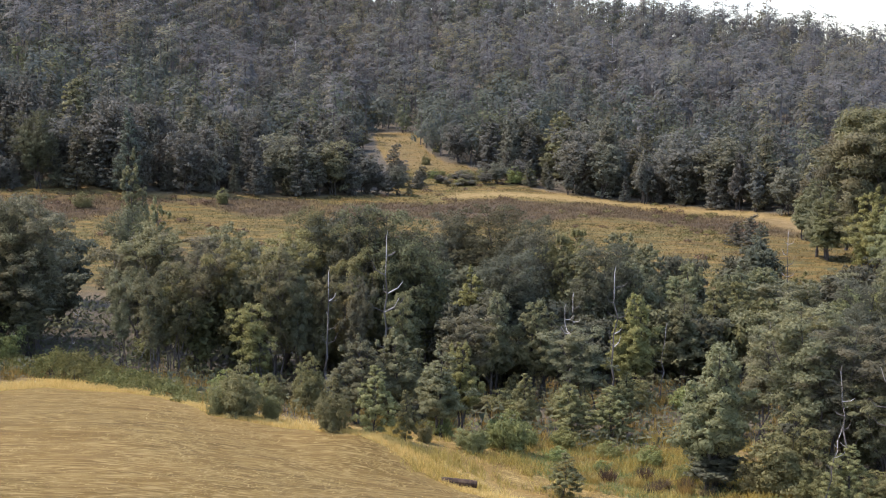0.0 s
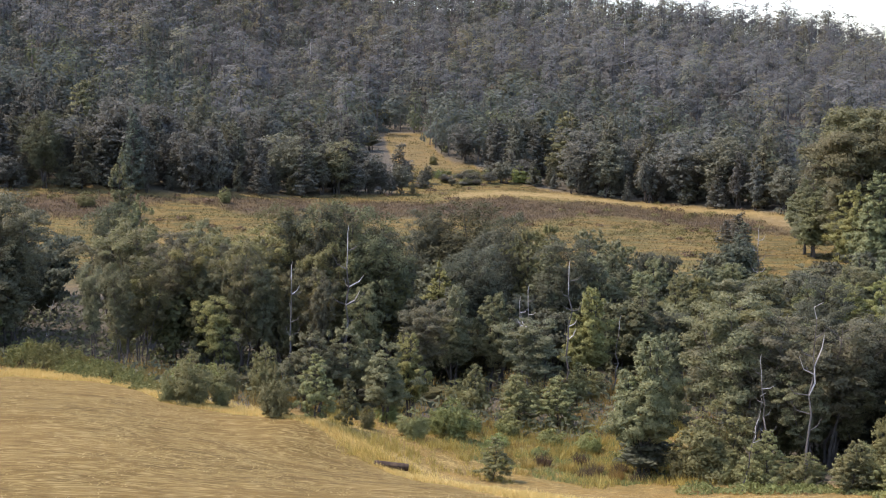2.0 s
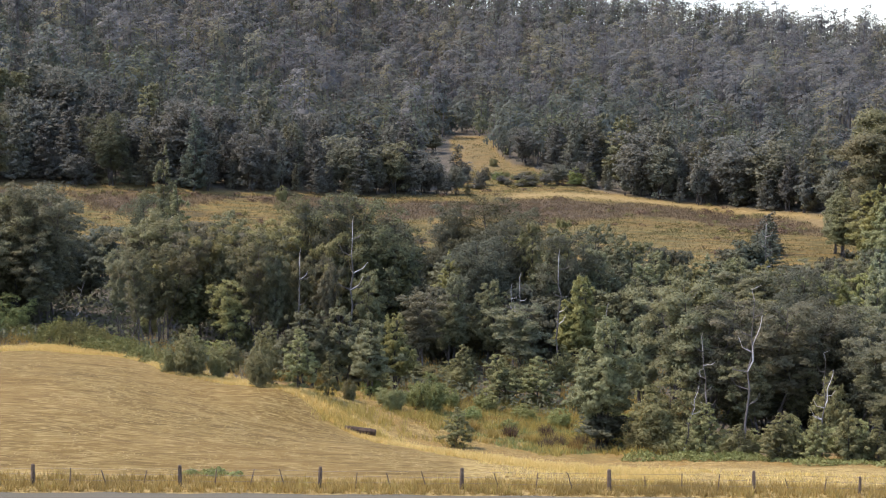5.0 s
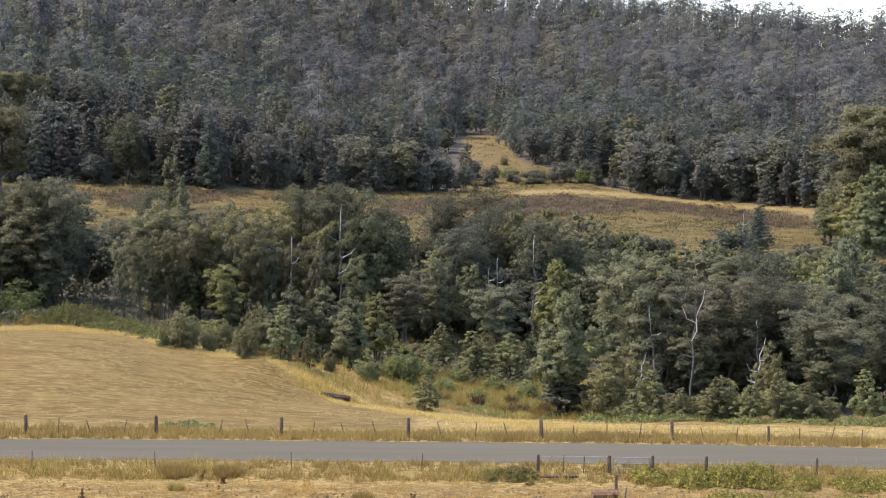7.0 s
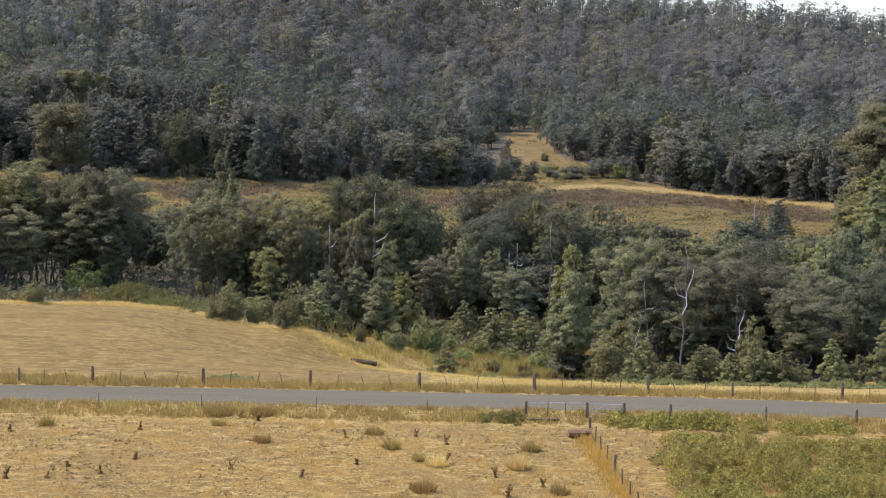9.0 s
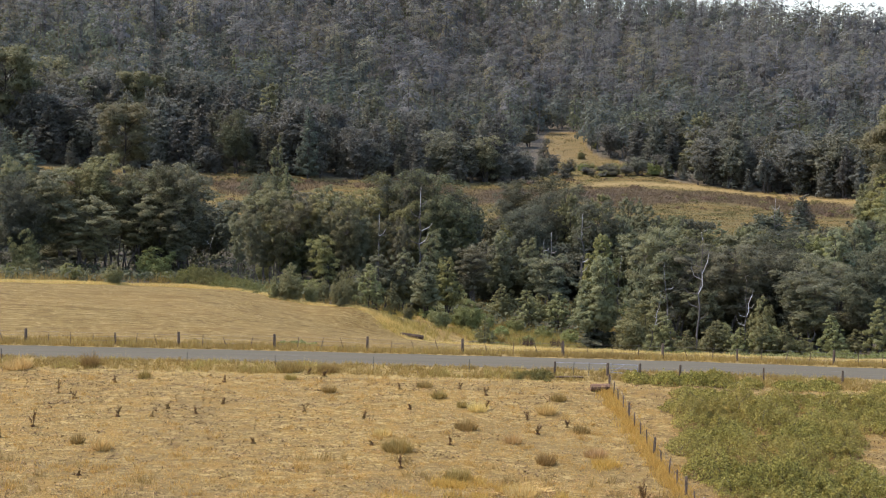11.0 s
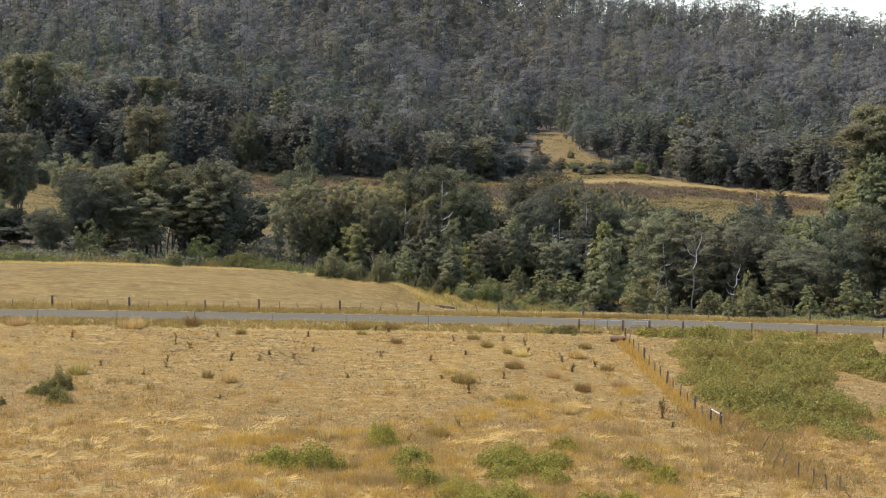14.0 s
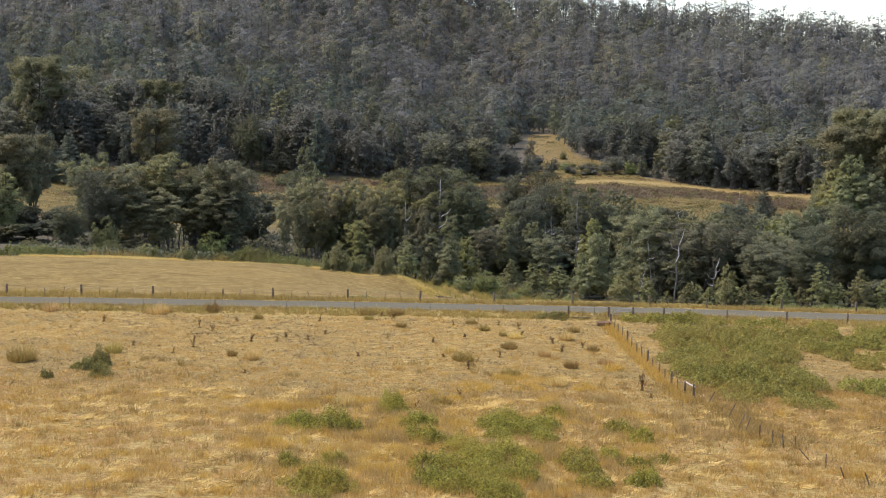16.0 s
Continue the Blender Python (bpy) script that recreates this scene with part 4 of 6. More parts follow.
for x, y, h, w, kind in ((-50.6, 221, 3.0, 4.4, "bush"), (-24, 236, 3.4, 3.6, "bush"), (69, 188, 4.5, 4.0, "far_cone"), (64.6, 167, 7.5, 4.4, "far_cone"),
                         (8.2, 275, 10.5, 7.5, "far_round"), (17.9, 291, 11.0, 5.4, "far_cone"), (13.4, 272, 5, 5, "far_wattle"), (22.5, 288, 4.5, 4, "far_cone"), (20, 306, 4.5, 5, "far_round"), (12.5, 300, 6.5, 6, "far_wattle"), (14, 352, 7.5, 7, "far_wattle"), (44.5, 301, 5.2, 5, "far_round"), (49.5, 303, 4.6, 5.5, "fern"), (53, 301, 4.6, 5, "fern"), (41, 299, 3, 4, "far_round"),
                         (25, 296, 5, 4.5, "far_wattle"), (30, 330, 3, 3, "bush"), (41, 305, 3, 4, "bush"), (36, 352, 2.6, 3, "bush")):
    plant(kind, x, y, h, w, prng.uniform(0, 6.28))
for group in MODELS.values():
    for model, _, used in group:
        if not used:
            for ob in (*model.children_recursive, model):
                bpy.data.objects.remove(ob)


# ---- far woods on the hill: one mass ----
wrng = np.random.default_rng(5)
HILL_MODELS = {
    "gum": [hill_model(300 + i, "gum", 270, 0.58, 18, 6.6, 0.42) for i in range(8)],
    "cone": [hill_model(320 + i, "cone", 290, 0.56, 15, 6.6, 0.04) for i in range(5)],
    "round": [hill_model(340 + i, "round", 310, 0.6, 12, 8.2, 0.08) for i in range(5)],
}
faces, shade, slot = [], [], []
hx, hy = np.meshgrid(np.arange(-330, 420, 6.3), np.arange(120, 720, 7.2))
hx, hy = hx + wrng.uniform(-4, 4, hx.shape), hy + wrng.uniform(-4, 4, hy.shape)
for x, y in zip(hx.ravel(), hy.ravel()):
    if not -0.325 * (y + 162) - 18 < x < 0.45 * (y + 68) - 2 or y < float(forest_edge(x)) + 47 or forest_gap(x, y):
        continue
    up = smooth01(60, 260, y - float(forest_edge(x)))
    r = wrng.uniform()
    kind = "gum" if r < 0.05 + (0.75 if y < 600 else 0.5) * up else ("cone" if r < 0.5 + 0.32 * up else "round")
    if kind == "gum" and float(zone_glade(x - 4, y - 14)) + float(zone_glade(x + 4, y - 14)) + float(zone_glade(x, y)) > 0.02:
        kind = "cone"
    trunk, crown = HILL_MODELS[kind][wrng.integers(len(HILL_MODELS[kind]))]
    an, s = wrng.uniform(0, 6.28), wrng.choice((0.7, 0.85, 0.95, 1.05, 1.2)) * wrng.uniform(0.92, 1.08)
    c, sn_ = math.cos(an), math.sin(an)
    rot = np.array([[c, -sn_, 0], [sn_, c, 0], [0, 0, 1]]) * s
    rot[2, 2] *= wrng.uniform(0.88, 1.15) * (1.08 if y > 500 else 1.0)
    base = np.array([x, y, float(land(x, y))])
    for k, part_ in enumerate((trunk, crown)):
        rows = part_.reshape(-1, 6)
        faces.append(np.concatenate([rows[:, :3] @ rot.T + base, rows[:, 3:] @ (rot / s).T], 1).astype(np.float32))
        n_ = len(part_)
        shade.append(np.full(n_, wrng.uniform() if k else 0.5, np.float32))
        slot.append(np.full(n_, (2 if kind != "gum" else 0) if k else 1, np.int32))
# slot 0 holds the gum leaves with the haze in their colour
wood_mesh = quads_mesh("hill_forest", np.concatenate(faces), M_FOREST_HAZED, 3)
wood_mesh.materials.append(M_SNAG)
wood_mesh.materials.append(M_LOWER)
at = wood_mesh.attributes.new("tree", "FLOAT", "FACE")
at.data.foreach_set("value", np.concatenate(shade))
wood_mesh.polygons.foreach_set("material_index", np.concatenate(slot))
tagged(new("hill_forest", wood_mesh), "dense grey-green eucalypt forest covering the hillside, gum crowns paled for haze", "forest", kind="stuff")

# ---- fences, gate and logs ----
def part(name, verts, faces, mat, parent, label="", smooth=False):
    me = bpy.data.meshes.new(name)
    me.from_pydata(verts, [], faces)
    me.materials.append(mat)
    if smooth:
        me.polygons.foreach_set("use_smooth", [True] * len(me.polygons))
    ob = new(name, me)
    ob.parent = parent
    return tagged(ob, label) if label else ob


def metal_material(name, colour, rough):
    m, n, l, b = material(name)
    pos = n.new("ShaderNodeNewGeometry").outputs["Position"]
    f = noise_tex(n, l, pos, 14.0, 4.0)
    l.new(mix_rgb(n, l, ramp(n, l, f, (0.45, 0.0), (0.7, 1.0)), colour, (0.12, 0.075, 0.045)), b.inputs["Base Color"])
    b.inputs["Metallic"].default_value = 0.6
    set_gloss(b, rough)
    return m


M_WIRE = metal_material("rusty_wire", (0.22, 0.21, 0.20), 0.6)
M_STEEL = metal_material("painted_steel", (0.09, 0.10, 0.09), 0.55)
M_GALV = metal_material("galvanised_pipe", (0.42, 0.43, 0.44), 0.45)


def post_shape(height, radius, sides, rng, taper=0.88, lean=(0, 0)):
    """A split post: slightly tapered and twisted, with a worn chamfered head."""
    v, f = [], []
    rings = ((-0.3, 1.0), (height * 0.5, 0.97), (height - radius * 0.5, taper), (height, taper * 0.72))
    out = [rng.uniform(0.85, 1.12) for _ in range(sides)]
    for z, s in rings:
        for k in range(sides):
            an = 2 * math.pi * (k + 0.5) / sides
            r = radius * s * out[k]
            v.append((math.cos(an) * r + lean[0] * z, math.sin(an) * r + lean[1] * z, z))
    for i in range(len(rings) - 1):
        for k in range(sides):
            a, b = i * sides + k, i * sides + (k + 1) % sides
            f.append((a, b, b + sides, a + sides))
    f.append(tuple(range((len(rings) - 1) * sides, len(rings) * sides)))
    return v, f


def add_post(name, x, y, height, radius, parent, mat, rng, lean=(0, 0), sides=7):
    v, f = post_shape(height, radius, sides, rng, lean=lean)
    ob = part(name, v, f, mat, parent)
    ob.location = (x, y, float(ground_z(x, y)))
    return ob


def add_wire(points, parent, radius=0.006, mat=None):
    v, f = [], []
    tube(v, f, points, [radius] * len(points), 4)
    return part("wire", v, f, mat or M_WIRE, parent)


frng = random.Random(3)
far_fence = tagged(new("post_and_wire_fence"), "weathered post and wire fence along the far road verge", "fence")
FENCE_Y = -0.8
MAIN_X = (-62.4, -54, -45.7, -37.8, -30, -24.5, -16.2, -8.2, 0, 8.6, 17.1, 23.4, 31.6, 39.8, 48, 56.4)
for a, b in zip(MAIN_X, MAIN_X[1:] + (64.6,)):
    add_post("post", a, FENCE_Y, 1.25 if a not in (-30, 23.4) else 1.05, 0.13 if a not in (-30, 23.4) else 0.09, far_fence, M_POST, frng, (frng.uniform(-0.03, 0.03), 0))
    k = max(2, round((b - a) / 2.1))
    for i in range(1, k):
        add_post("dropper", a + (b - a) * i / k, FENCE_Y, frng.uniform(0.88, 1.08), 0.035, far_fence, M_POST, frng, (frng.choice((-0.3, -0.08, 0.0, 0.05, 0.1, 0.24)), frng.uniform(-0.05, 0.05)), 5)
for z in (0.35, 0.7, 1.02):
    add_wire([(x, FENCE_Y - 0.1, float(ground_z(x, FENCE_Y)) + z + 0.03 * math.sin(x)) for x in np.arange(-62, 64, 3.0)], far_fence)

near_fence = tagged(new("roadside_fence"), "thin steel pickets and dark wooden posts with wire beside the road", "fence")
for x in (-52.3, -44.6, -36.9, -29.4, -21.9, -14.8, -6.9, 0.7):
    add_post("picket", x, -9.8, 1.05, 0.028, near_fence, M_STEEL, frng, (frng.uniform(-0.04, 0.04), 0), 5)
for x, r in ((7.5, 0.1), (9.0, 0.03), (10.2, 0.03), (11.7, 0.11), (17.4, 0.1), (24.0, 0.08), (30.2, 0.1), (36.5, 0.09), (43.0, 0.1), (49.5, 0.09)):
    add_post("post" if r > 0.05 else "picket", x, -9.8, 1.05, r, near_fence, M_POST if r > 0.05 else M_STEEL, frng, (frng.uniform(-0.03, 0.03), 0))
for z in (0.35, 0.65, 0.95):
    add_wire([(x, -9.8, float(ground_z(x, -9.8)) + z) for x in np.arange(-55, 8, 2.6)], near_fence, 0.005)
    add_wire([(x, -9.8, float(ground_z(x, -9.8)) + z) for x in np.arange(17.4, 50, 2.5)], near_fence, 0.005)
gz = float(ground_z(9.6, -9.8))
add_wire([(7.5, -9.8, gz + 0.98), (9.6, -9.8, gz + 0.97), (11.6, -9.8, gz + 0.96)], near_fence, 0.022, M_GALV)

gate = tagged(new("farm_gate"), "short tubular steel farm gate standing closed beside the road", "gate")
gate.location = (11.95, -9.8, float(ground_z(13, -9.8)))
for name, pts, r in (("top_rail", ((0, 0, 0.92), (2.1, 0, 0.87)), 0.03), ("middle_rail", ((0, 0, 0.58), (2.1, 0, 0.54)), 0.022), ("bottom_rail", ((0, 0, 0.25), (2.1, 0, 0.22)), 0.026),
                     ("hinge_stile", ((0, 0, 0.2), (0, 0, 0.96)), 0.03), ("latch_stile", ((2.1, 0, 0.2), (2.1, 0, 0.9)), 0.03), ("brace", ((0.02, 0, 0.27), (1.05, 0, 0.88)), 0.018)):
    v, f = [], []
    tube(v, f, pts, [r, r], 8)
    part(name, v, f, M_GALV, gate)
add_post("gate_post", 14.25, -9.8, 1.05, 0.11, None, M_POST, frng)
gate_post = tagged(bpy.context.scene.collection.objects["gate_post"], "weathered round gate post at the latch side", "post")

side_fence = tagged(new("paddock_fence"), "leaning old post and wire fence between paddock and brambles", "fence")
SIDE = [(11.55 + 2.65 * (u ** 1.15), -13.6 - 32.4 * u) for u in np.linspace(0, 1, 15)]
for i, (x, y) in enumerate(SIDE):
    big = i % 4 == 0 or i == 14
    add_post("post", x, y, frng.uniform(1.05, 1.25) if big else frng.uniform(0.9, 1.1), 0.09 if big else 0.05, side_fence, M_POST, frng, (frng.uniform(-0.07, 0.07), frng.uniform(-0.05, 0.05)), 6)
add_post("strainer", 14.75, -46.9, 1.2, 0.1, side_fence, M_POST, frng)
v, f = [], []
z0 = float(ground_z(14.2, -46))
tube(v, f, ((14.15, -45.9, z0 + 1.2), (14.8, -47.0, z0 + 0.95)), (0.05, 0.045), 6)
part("brace_rail", v, f, M_PALE, side_fence, "bleached pale timber brace rail")
for z in (0.35, 0.7, 0.98):
    add_wire([(x, y, float(ground_z(x, y)) + z) for x, y in SIDE], side_fence, 0.005)

broken_fence = tagged(new("broken_fence"), "collapsed fence of tilted grey posts in long grass", "fence")
for (x, y, h), lean in zip(((15.8, -47.8, 0.9), (16.3, -53.3, 1.05), (16.6, -56.1, 1.0), (16.7, -57.9, 1.2), (17.4, -59.6, 1.0), (18.1, -60.6, 0.95), (18.6, -61.9, 1.0), (19.4, -61.9, 0.9),
                            (19.5, -65.6, 0.8), (20.2, -67.1, 0.85), (20.8, -69.6, 0.8), (21.9, -71.4, 0.9)),
                           (0.5, 0.55, 0.45, 0.3, 0.0, 0.0, -0.12, 0.0, -0.9, 0.05, -0.4, -0.35)):
    add_post("post", x, y, h, 0.05, broken_fence, M_POST, frng, (lean, frng.uniform(-0.1, 0.1)), 6)
add_wire([(15.8 + 0.5 * i, -48 - 2 * i, float(ground_z(15.8 + 0.5 * i, -48 - 2 * i)) + 0.4 + 0.1 * math.sin(i)) for i in range(12)], broken_fence, 0.005)


def log_shape(length, radius, rng, sides=9):
    v, f = [], []
    out = [rng.uniform(0.8, 1.15) for _ in range(sides)]
    rings = 6
    for i in range(rings):
        u = i / (rings - 1)
        for k in range(sides):
            an = 2 * math.pi * k / sides
            r = radius * out[k] * (1 - 0.15 * u) * rng.uniform(0.94, 1.06) * (0.9 if i in (0, rings - 1) else 1)
            v.append((length * (u - 0.5), math.cos(an) * r, math.sin(an) * r))
    for i in range(rings - 1):
        for k in range(sides):
            a, b = i * sides + k, i * sides + (k + 1) % sides
            f.append((a, a + sides, b + sides, b))
    f.append(tuple(range(sides)))
    f.append(tuple(range((rings - 1) * sides, rings * sides))[::-1])
    return v, f


def add_log(x, y, length, radius, turn, lift, label, mat):
    v, f = log_shape(length, radius, frng)
    me = bpy.data.meshes.new("log")
    me.from_pydata(v, [], f)
    me.materials.append(mat)
    ob = tagged(new("log", me), label, "log", "logs by the fence corner")
    ob.matrix_basis = pose(x, y, float(ground_z(x, y)) + lift, 0, 0, turn)
    return ob


add_log(10.75, -14.9, 1.5, 0.3, 8, 0.26, "short sawn brown log lying in the paddock corner", M_LOG)
add_log(10.9, -14.35, 1.3, 0.26, 14, 0.22, "short sawn brown log lying in the paddock corner", M_LOG)
add_log(8.6, -10.6, 2.2, 0.1, 4, 0.08, "grey fallen rail lying in the grass", M_POST)
fallen = add_log(-6.0, 30.0, 2.5, 0.36, -14, 0.16, "dark rotten log half sunk in dry grass", M_ROT)
fallen.matrix_basis = pose(-6.0, 30.0, float(ground_z(-6.0, 30.0)) + 0.27, 0, 4, -10)

# ---- dead trees ----
def snag(x, y, height, seed, limbs, lean=0.0, fork=0, radius=0.0095):
    """A dead tree: grey trunk, broken limbs bleached white at the ends."""
    rng = np.random.default_rng(seed)
    tree = tagged(new("dead_tree"), "dead grey tree with broken bleached limbs", "tree", "dead trees by the creek")
    tree.location = (x, y, float(ground_z(x, y)) - 0.1)
    trunk_v, trunk_f = [], []
    path = crooked(rng, (0, 0, -0.2), (lean * height, 0, height), 9, 0.016 * height)
    r0 = radius * height
    tube(trunk_v, trunk_f, path, [r0 * (1 - 0.8 * i / 9) for i in range(10)], 7)
    part("trunk", trunk_v, trunk_f, M_SNAG, tree)
    for k in range(limbs):
        u = 0.42 + 0.56 * (k + rng.uniform(0, 0.6)) / limbs
        j = min(int(u * 9), 8)
        at = np.array(path[j])
        an = rng.choice((0.0, math.pi)) + rng.normal() * 0.7
        reach = rng.uniform(0.05, 0.13) * height * (1.25 - 0.5 * u)
        knee = at + np.array((math.cos(an) * reach * 0.7, math.sin(an) * reach * 0.7, reach * rng.uniform(0.05, 0.4)))
        tip = knee + np.array((math.cos(an) * reach * 0.35, math.sin(an) * reach * 0.3, reach * rng.uniform(0.25, 0.9)))
        v, f = [], []
        tube(v, f, (tuple(at), tuple(knee), tuple(tip)), (r0 * 0.4, r0 * 0.28, r0 * 0.1), 5)
        part("limb", v, f, M_PALE if rng.uniform() < 0.3 else M_SNAG, tree, "bleached broken limb")
    if fork:
        v, f = [], []
        j = 5
        tube(v, f, (path[j], (path[j][0] + 0.035 * height, 0.1, path[j][2] + 0.07 * height), (path[j][0] + 0.03 * height, 0.15, path[j][2] + 0.17 * height), (path[j][0] + 0.075 * height, 0.2, path[j][2] + 0.28 * height), (path[j][0] + 0.085 * height, 0.1, path[j][2] + 0.36 * height)), (r0 * 0.6, r0 * 0.52, r0 * 0.42, r0 * 0.3, r0 * 0.14), 6)
        part("fork", v, f, M_PALE, tree, "smooth white dead fork")
        v, f = [], []
        tube(v, f, (path[9], (path[9][0] - 0.02 * height, 0, path[9][2] + 0.07 * height), (path[9][0] + 0.04 * height, 0, path[9][2] + 0.1 * height)), (r0 * 0.25, r0 * 0.2, r0 * 0.08), 5)
        part("spike", v, f, M_PALE, tree, "bleached broken top")
    else:
        v, f = [], []
        tube(v, f, (path[7], path[8], path[9], (path[9][0] + 0.1, path[9][1], path[9][2] + 0.05 * height)), (r0 * 0.36, r0 * 0.31, r0 * 0.26, r0 * 0.08), 6)
        part("spike", v, f, M_PALE, tree, "bleached broken top")
    return tree


for args in ((-7.1, 70, 15.6, 1, 10), (-12.6, 70, 12.0, 2, 7), (10.2, 66, 10.6, 3, 9), (14.2, 66, 12.9, 4, 7), (18.9, 66, 7.6, 5, 3, 0.06),
             (23.8, 27.0, 12.2, 6, 7, 0.04, 1), (27.6, 19.5, 7.6, 7, 9, 0.0, 1), (46.8, 106, 11.9, 8, 12), (21.5, 27.5, 9.5, 9, 6, -0.12), (9.6, 65, 9.6, 10, 7, -0.04),
             (110, 440, 26, 11, 8), (0, 470, 22, 12, 6), (-31, 74, 6.5, 13, 4, 0.35), (-27, 74, 6.0, 14, 4, 0.4), (-38, 76, 6.0, 15, 5, 0.3), (18.6, 25.5, 6.5, 16, 4, 0.2, 1)):
    snag(*args)

# ---- low plants ----
def blades(rng, x, y, height, count, spread, width=0.03, lean=0.35):
    """Grass blades round the points x, y; height per point."""
    k = len(x)
    px_ = np.repeat(x, count) + rng.normal(size=k * count) * spread
    py_ = np.repeat(y, count) + rng.normal(size=k * count) * spread
    h = np.repeat(height, count) * rng.uniform(0.5, 1.15, k * count)
    z = ground_z(px_, py_) - 0.02
    an = rng.uniform(0, math.pi, k * count)
    dx, dy = np.cos(an) * width, np.sin(an) * width
    lx, ly = rng.normal(size=k * count) * lean * h, rng.normal(size=k * count) * lean * h
    a = np.stack([px_ - dx, py_ - dy, z], -1)
    b = np.stack([px_ + dx, py_ + dy, z], -1)
    c = np.stack([px_ + lx, py_ + ly, z + h], -1)
    return np.stack([a, b, c], 1).reshape(-1, 3)


def patchy(rng, count, x0, x1, y0, y1, scale, threshold, keep=None):
    """Random points kept where a slow noise is high."""
    x, y = rng.uniform(x0, x1, count), rng.uniform(y0, y1, count)
    v = np.sin(x * scale + 2.1 * np.sin(y * scale * 0.7 + 1)) * np.cos(y * scale * 1.3 + 1.7 * np.sin(x * scale * 0.6)) + rng.normal(size=count) * 0.35
    ok = v > threshold
    if keep is not None:
        ok &= keep(x, y)
    return x[ok], y[ok]


grng = np.random.default_rng(21)


def grass(name, tris, mat, label):
    me = quads_mesh(name, tris, mat, 3)
    return tagged(new(name, me), label, "grass", kind="stuff")


def slow(x, y, scale, seed=0.0):
    """A slow wave field from -1 to 1 that groups grass of one kind."""
    return np.sin(x * scale + 2.3 * np.sin(y * scale * 0.8 + 1 + seed) + seed) * np.cos(y * scale * 1.4 + 1.9 * np.sin(x * scale * 0.7 + seed))


def sward(count, x0, x1, y0, y1):
    x, y = grng.uniform(x0, x1, count), grng.uniform(y0, y1, count)
    return x, y


# long grass in the foreground: gold, bleached and brown in drifts
x, y = sward(96000, -64, 64, -108, -40)
edge = np.minimum(np.minimum(x + 64, 64 - x) / 26, (y + 108) / 24)
bare = np.interp(y, (-88, -66, -56, -46, -40), (0.0, 0.0, 0.45, 0.8, 0.95)) + 0.35 * slow(x, y, 0.5, 1.0)
right = (x > 15.5 + (y + 42) * -0.1) & (y < -41)
ok = ((grng.uniform(-0.1, 1, len(x)) > bare) | right) & (edge > grng.uniform(0, 1, len(x)))
x, y = x[ok], y[ok]
drift = slow(x, y, 0.55) + 0.5 * slow(x, y, 1.7, 2.0) + grng.normal(size=len(x)) * 0.25
tall = np.clip(0.36 + 0.16 * slow(x, y, 0.9, 3.0), 0.14, 0.6) * grng.uniform(0.7, 1.2, len(x))
gold, pale, brown = drift > 0.05, (drift <= 0.05) & (drift > -0.95), drift <= -0.95
t1 = blades(grng, x[gold], y[gold], tall[gold], 7, 0.13, 0.026, 0.3)
flat = blades(grng, x[pale], y[pale], tall[pale] * 0.5, 7, 0.2, 0.034, 1.6)
dun = blades(grng, x[brown], y[brown], tall[brown] * 1.25, 7, 0.13, 0.022, 0.28)
# short tufts all over the grazed paddock, thick in some places and bare in others
x, y = sward(42000, -60, 58, -62, -10)
thick = slow(x, y, 0.45, 4.0) + 0.7 * slow(x, y, 1.3, 5.0) + grng.normal(size=len(x)) * 0.45
ok = thick > 0.1
t2 = blades(grng, x[ok], y[ok], grng.uniform(0.06, 0.2, ok.sum()), 4, 0.12, 0.035, 0.8)
low = (thick < 0.25) & (thick > -0.35)
flat2 = blades(grng, x[low], y[low], grng.uniform(0.03, 0.1, low.sum()), 4, 0.18, 0.06, 2.0)
crumbs = thick < -0.2
clods = blades(grng, x[crumbs], y[crumbs], grng.uniform(0.04, 0.12, crumbs.sum()), 4, 0.12, 0.07, 0.9)
# knee-high clumps scattered over the grazed part
x, y = patchy(grng, 1300, -60, 40, -70, -12, 0.33, 0.2, lambda x, y: (x < 11) | (y < -48))
t4 = blades(grng, x, y, grng.uniform(0.15, 0.42, len(x)), 34, 0.2, 0.024, 0.5)
x, y = sward(1900, -45, 45, -76, -36)
ok = slow(x, y, 0.7, 6.0) > 0.45
t6 = blades(grng, x[ok], y[ok], grng.uniform(0.3, 0.7, ok.sum()), 22, 0.2, 0.02, 0.35)
# tall seeded weeds along the broken fence
x = grng.normal(size=420) * 1.6
y = grng.uniform(-62, -42, 420)
x = x + 14.2 + (-42 - y) * 0.22
t7 = blades(grng, x, y, grng.uniform(0.35, 0.75, 420), 12, 0.25, 0.02, 0.35)
# bleached swaths lodged by wind, golden mounds and brown seed drifts
def lodged(rng, x, y, count, length):
    """Long straws beaten down together, each swath its own way."""
    k = len(x)
    way = np.repeat(rng.uniform(0, 6.283, k), count) + rng.normal(size=k * count) * 0.45
    bx = np.repeat(x, count) + rng.normal(size=k * count) * 0.28
    by = np.repeat(y, count) + rng.normal(size=k * count) * 0.28
    n = np.repeat(length, count) * rng.uniform(0.5, 1.2, k * count)
    z = ground_z(bx, by)
    sx, sy = -np.sin(way) * 0.028, np.cos(way) * 0.028
    a = np.stack([bx - sx, by - sy, z + 0.02], -1)
    b = np.stack([bx + sx, by + sy, z + 0.05], -1)
    c = np.stack([bx + np.cos(way) * n, by + np.sin(way) * n, z + n * rng.uniform(0.12, 0.5, k * count)], -1)
    return np.stack([a, b, c], 1).reshape(-1, 3)


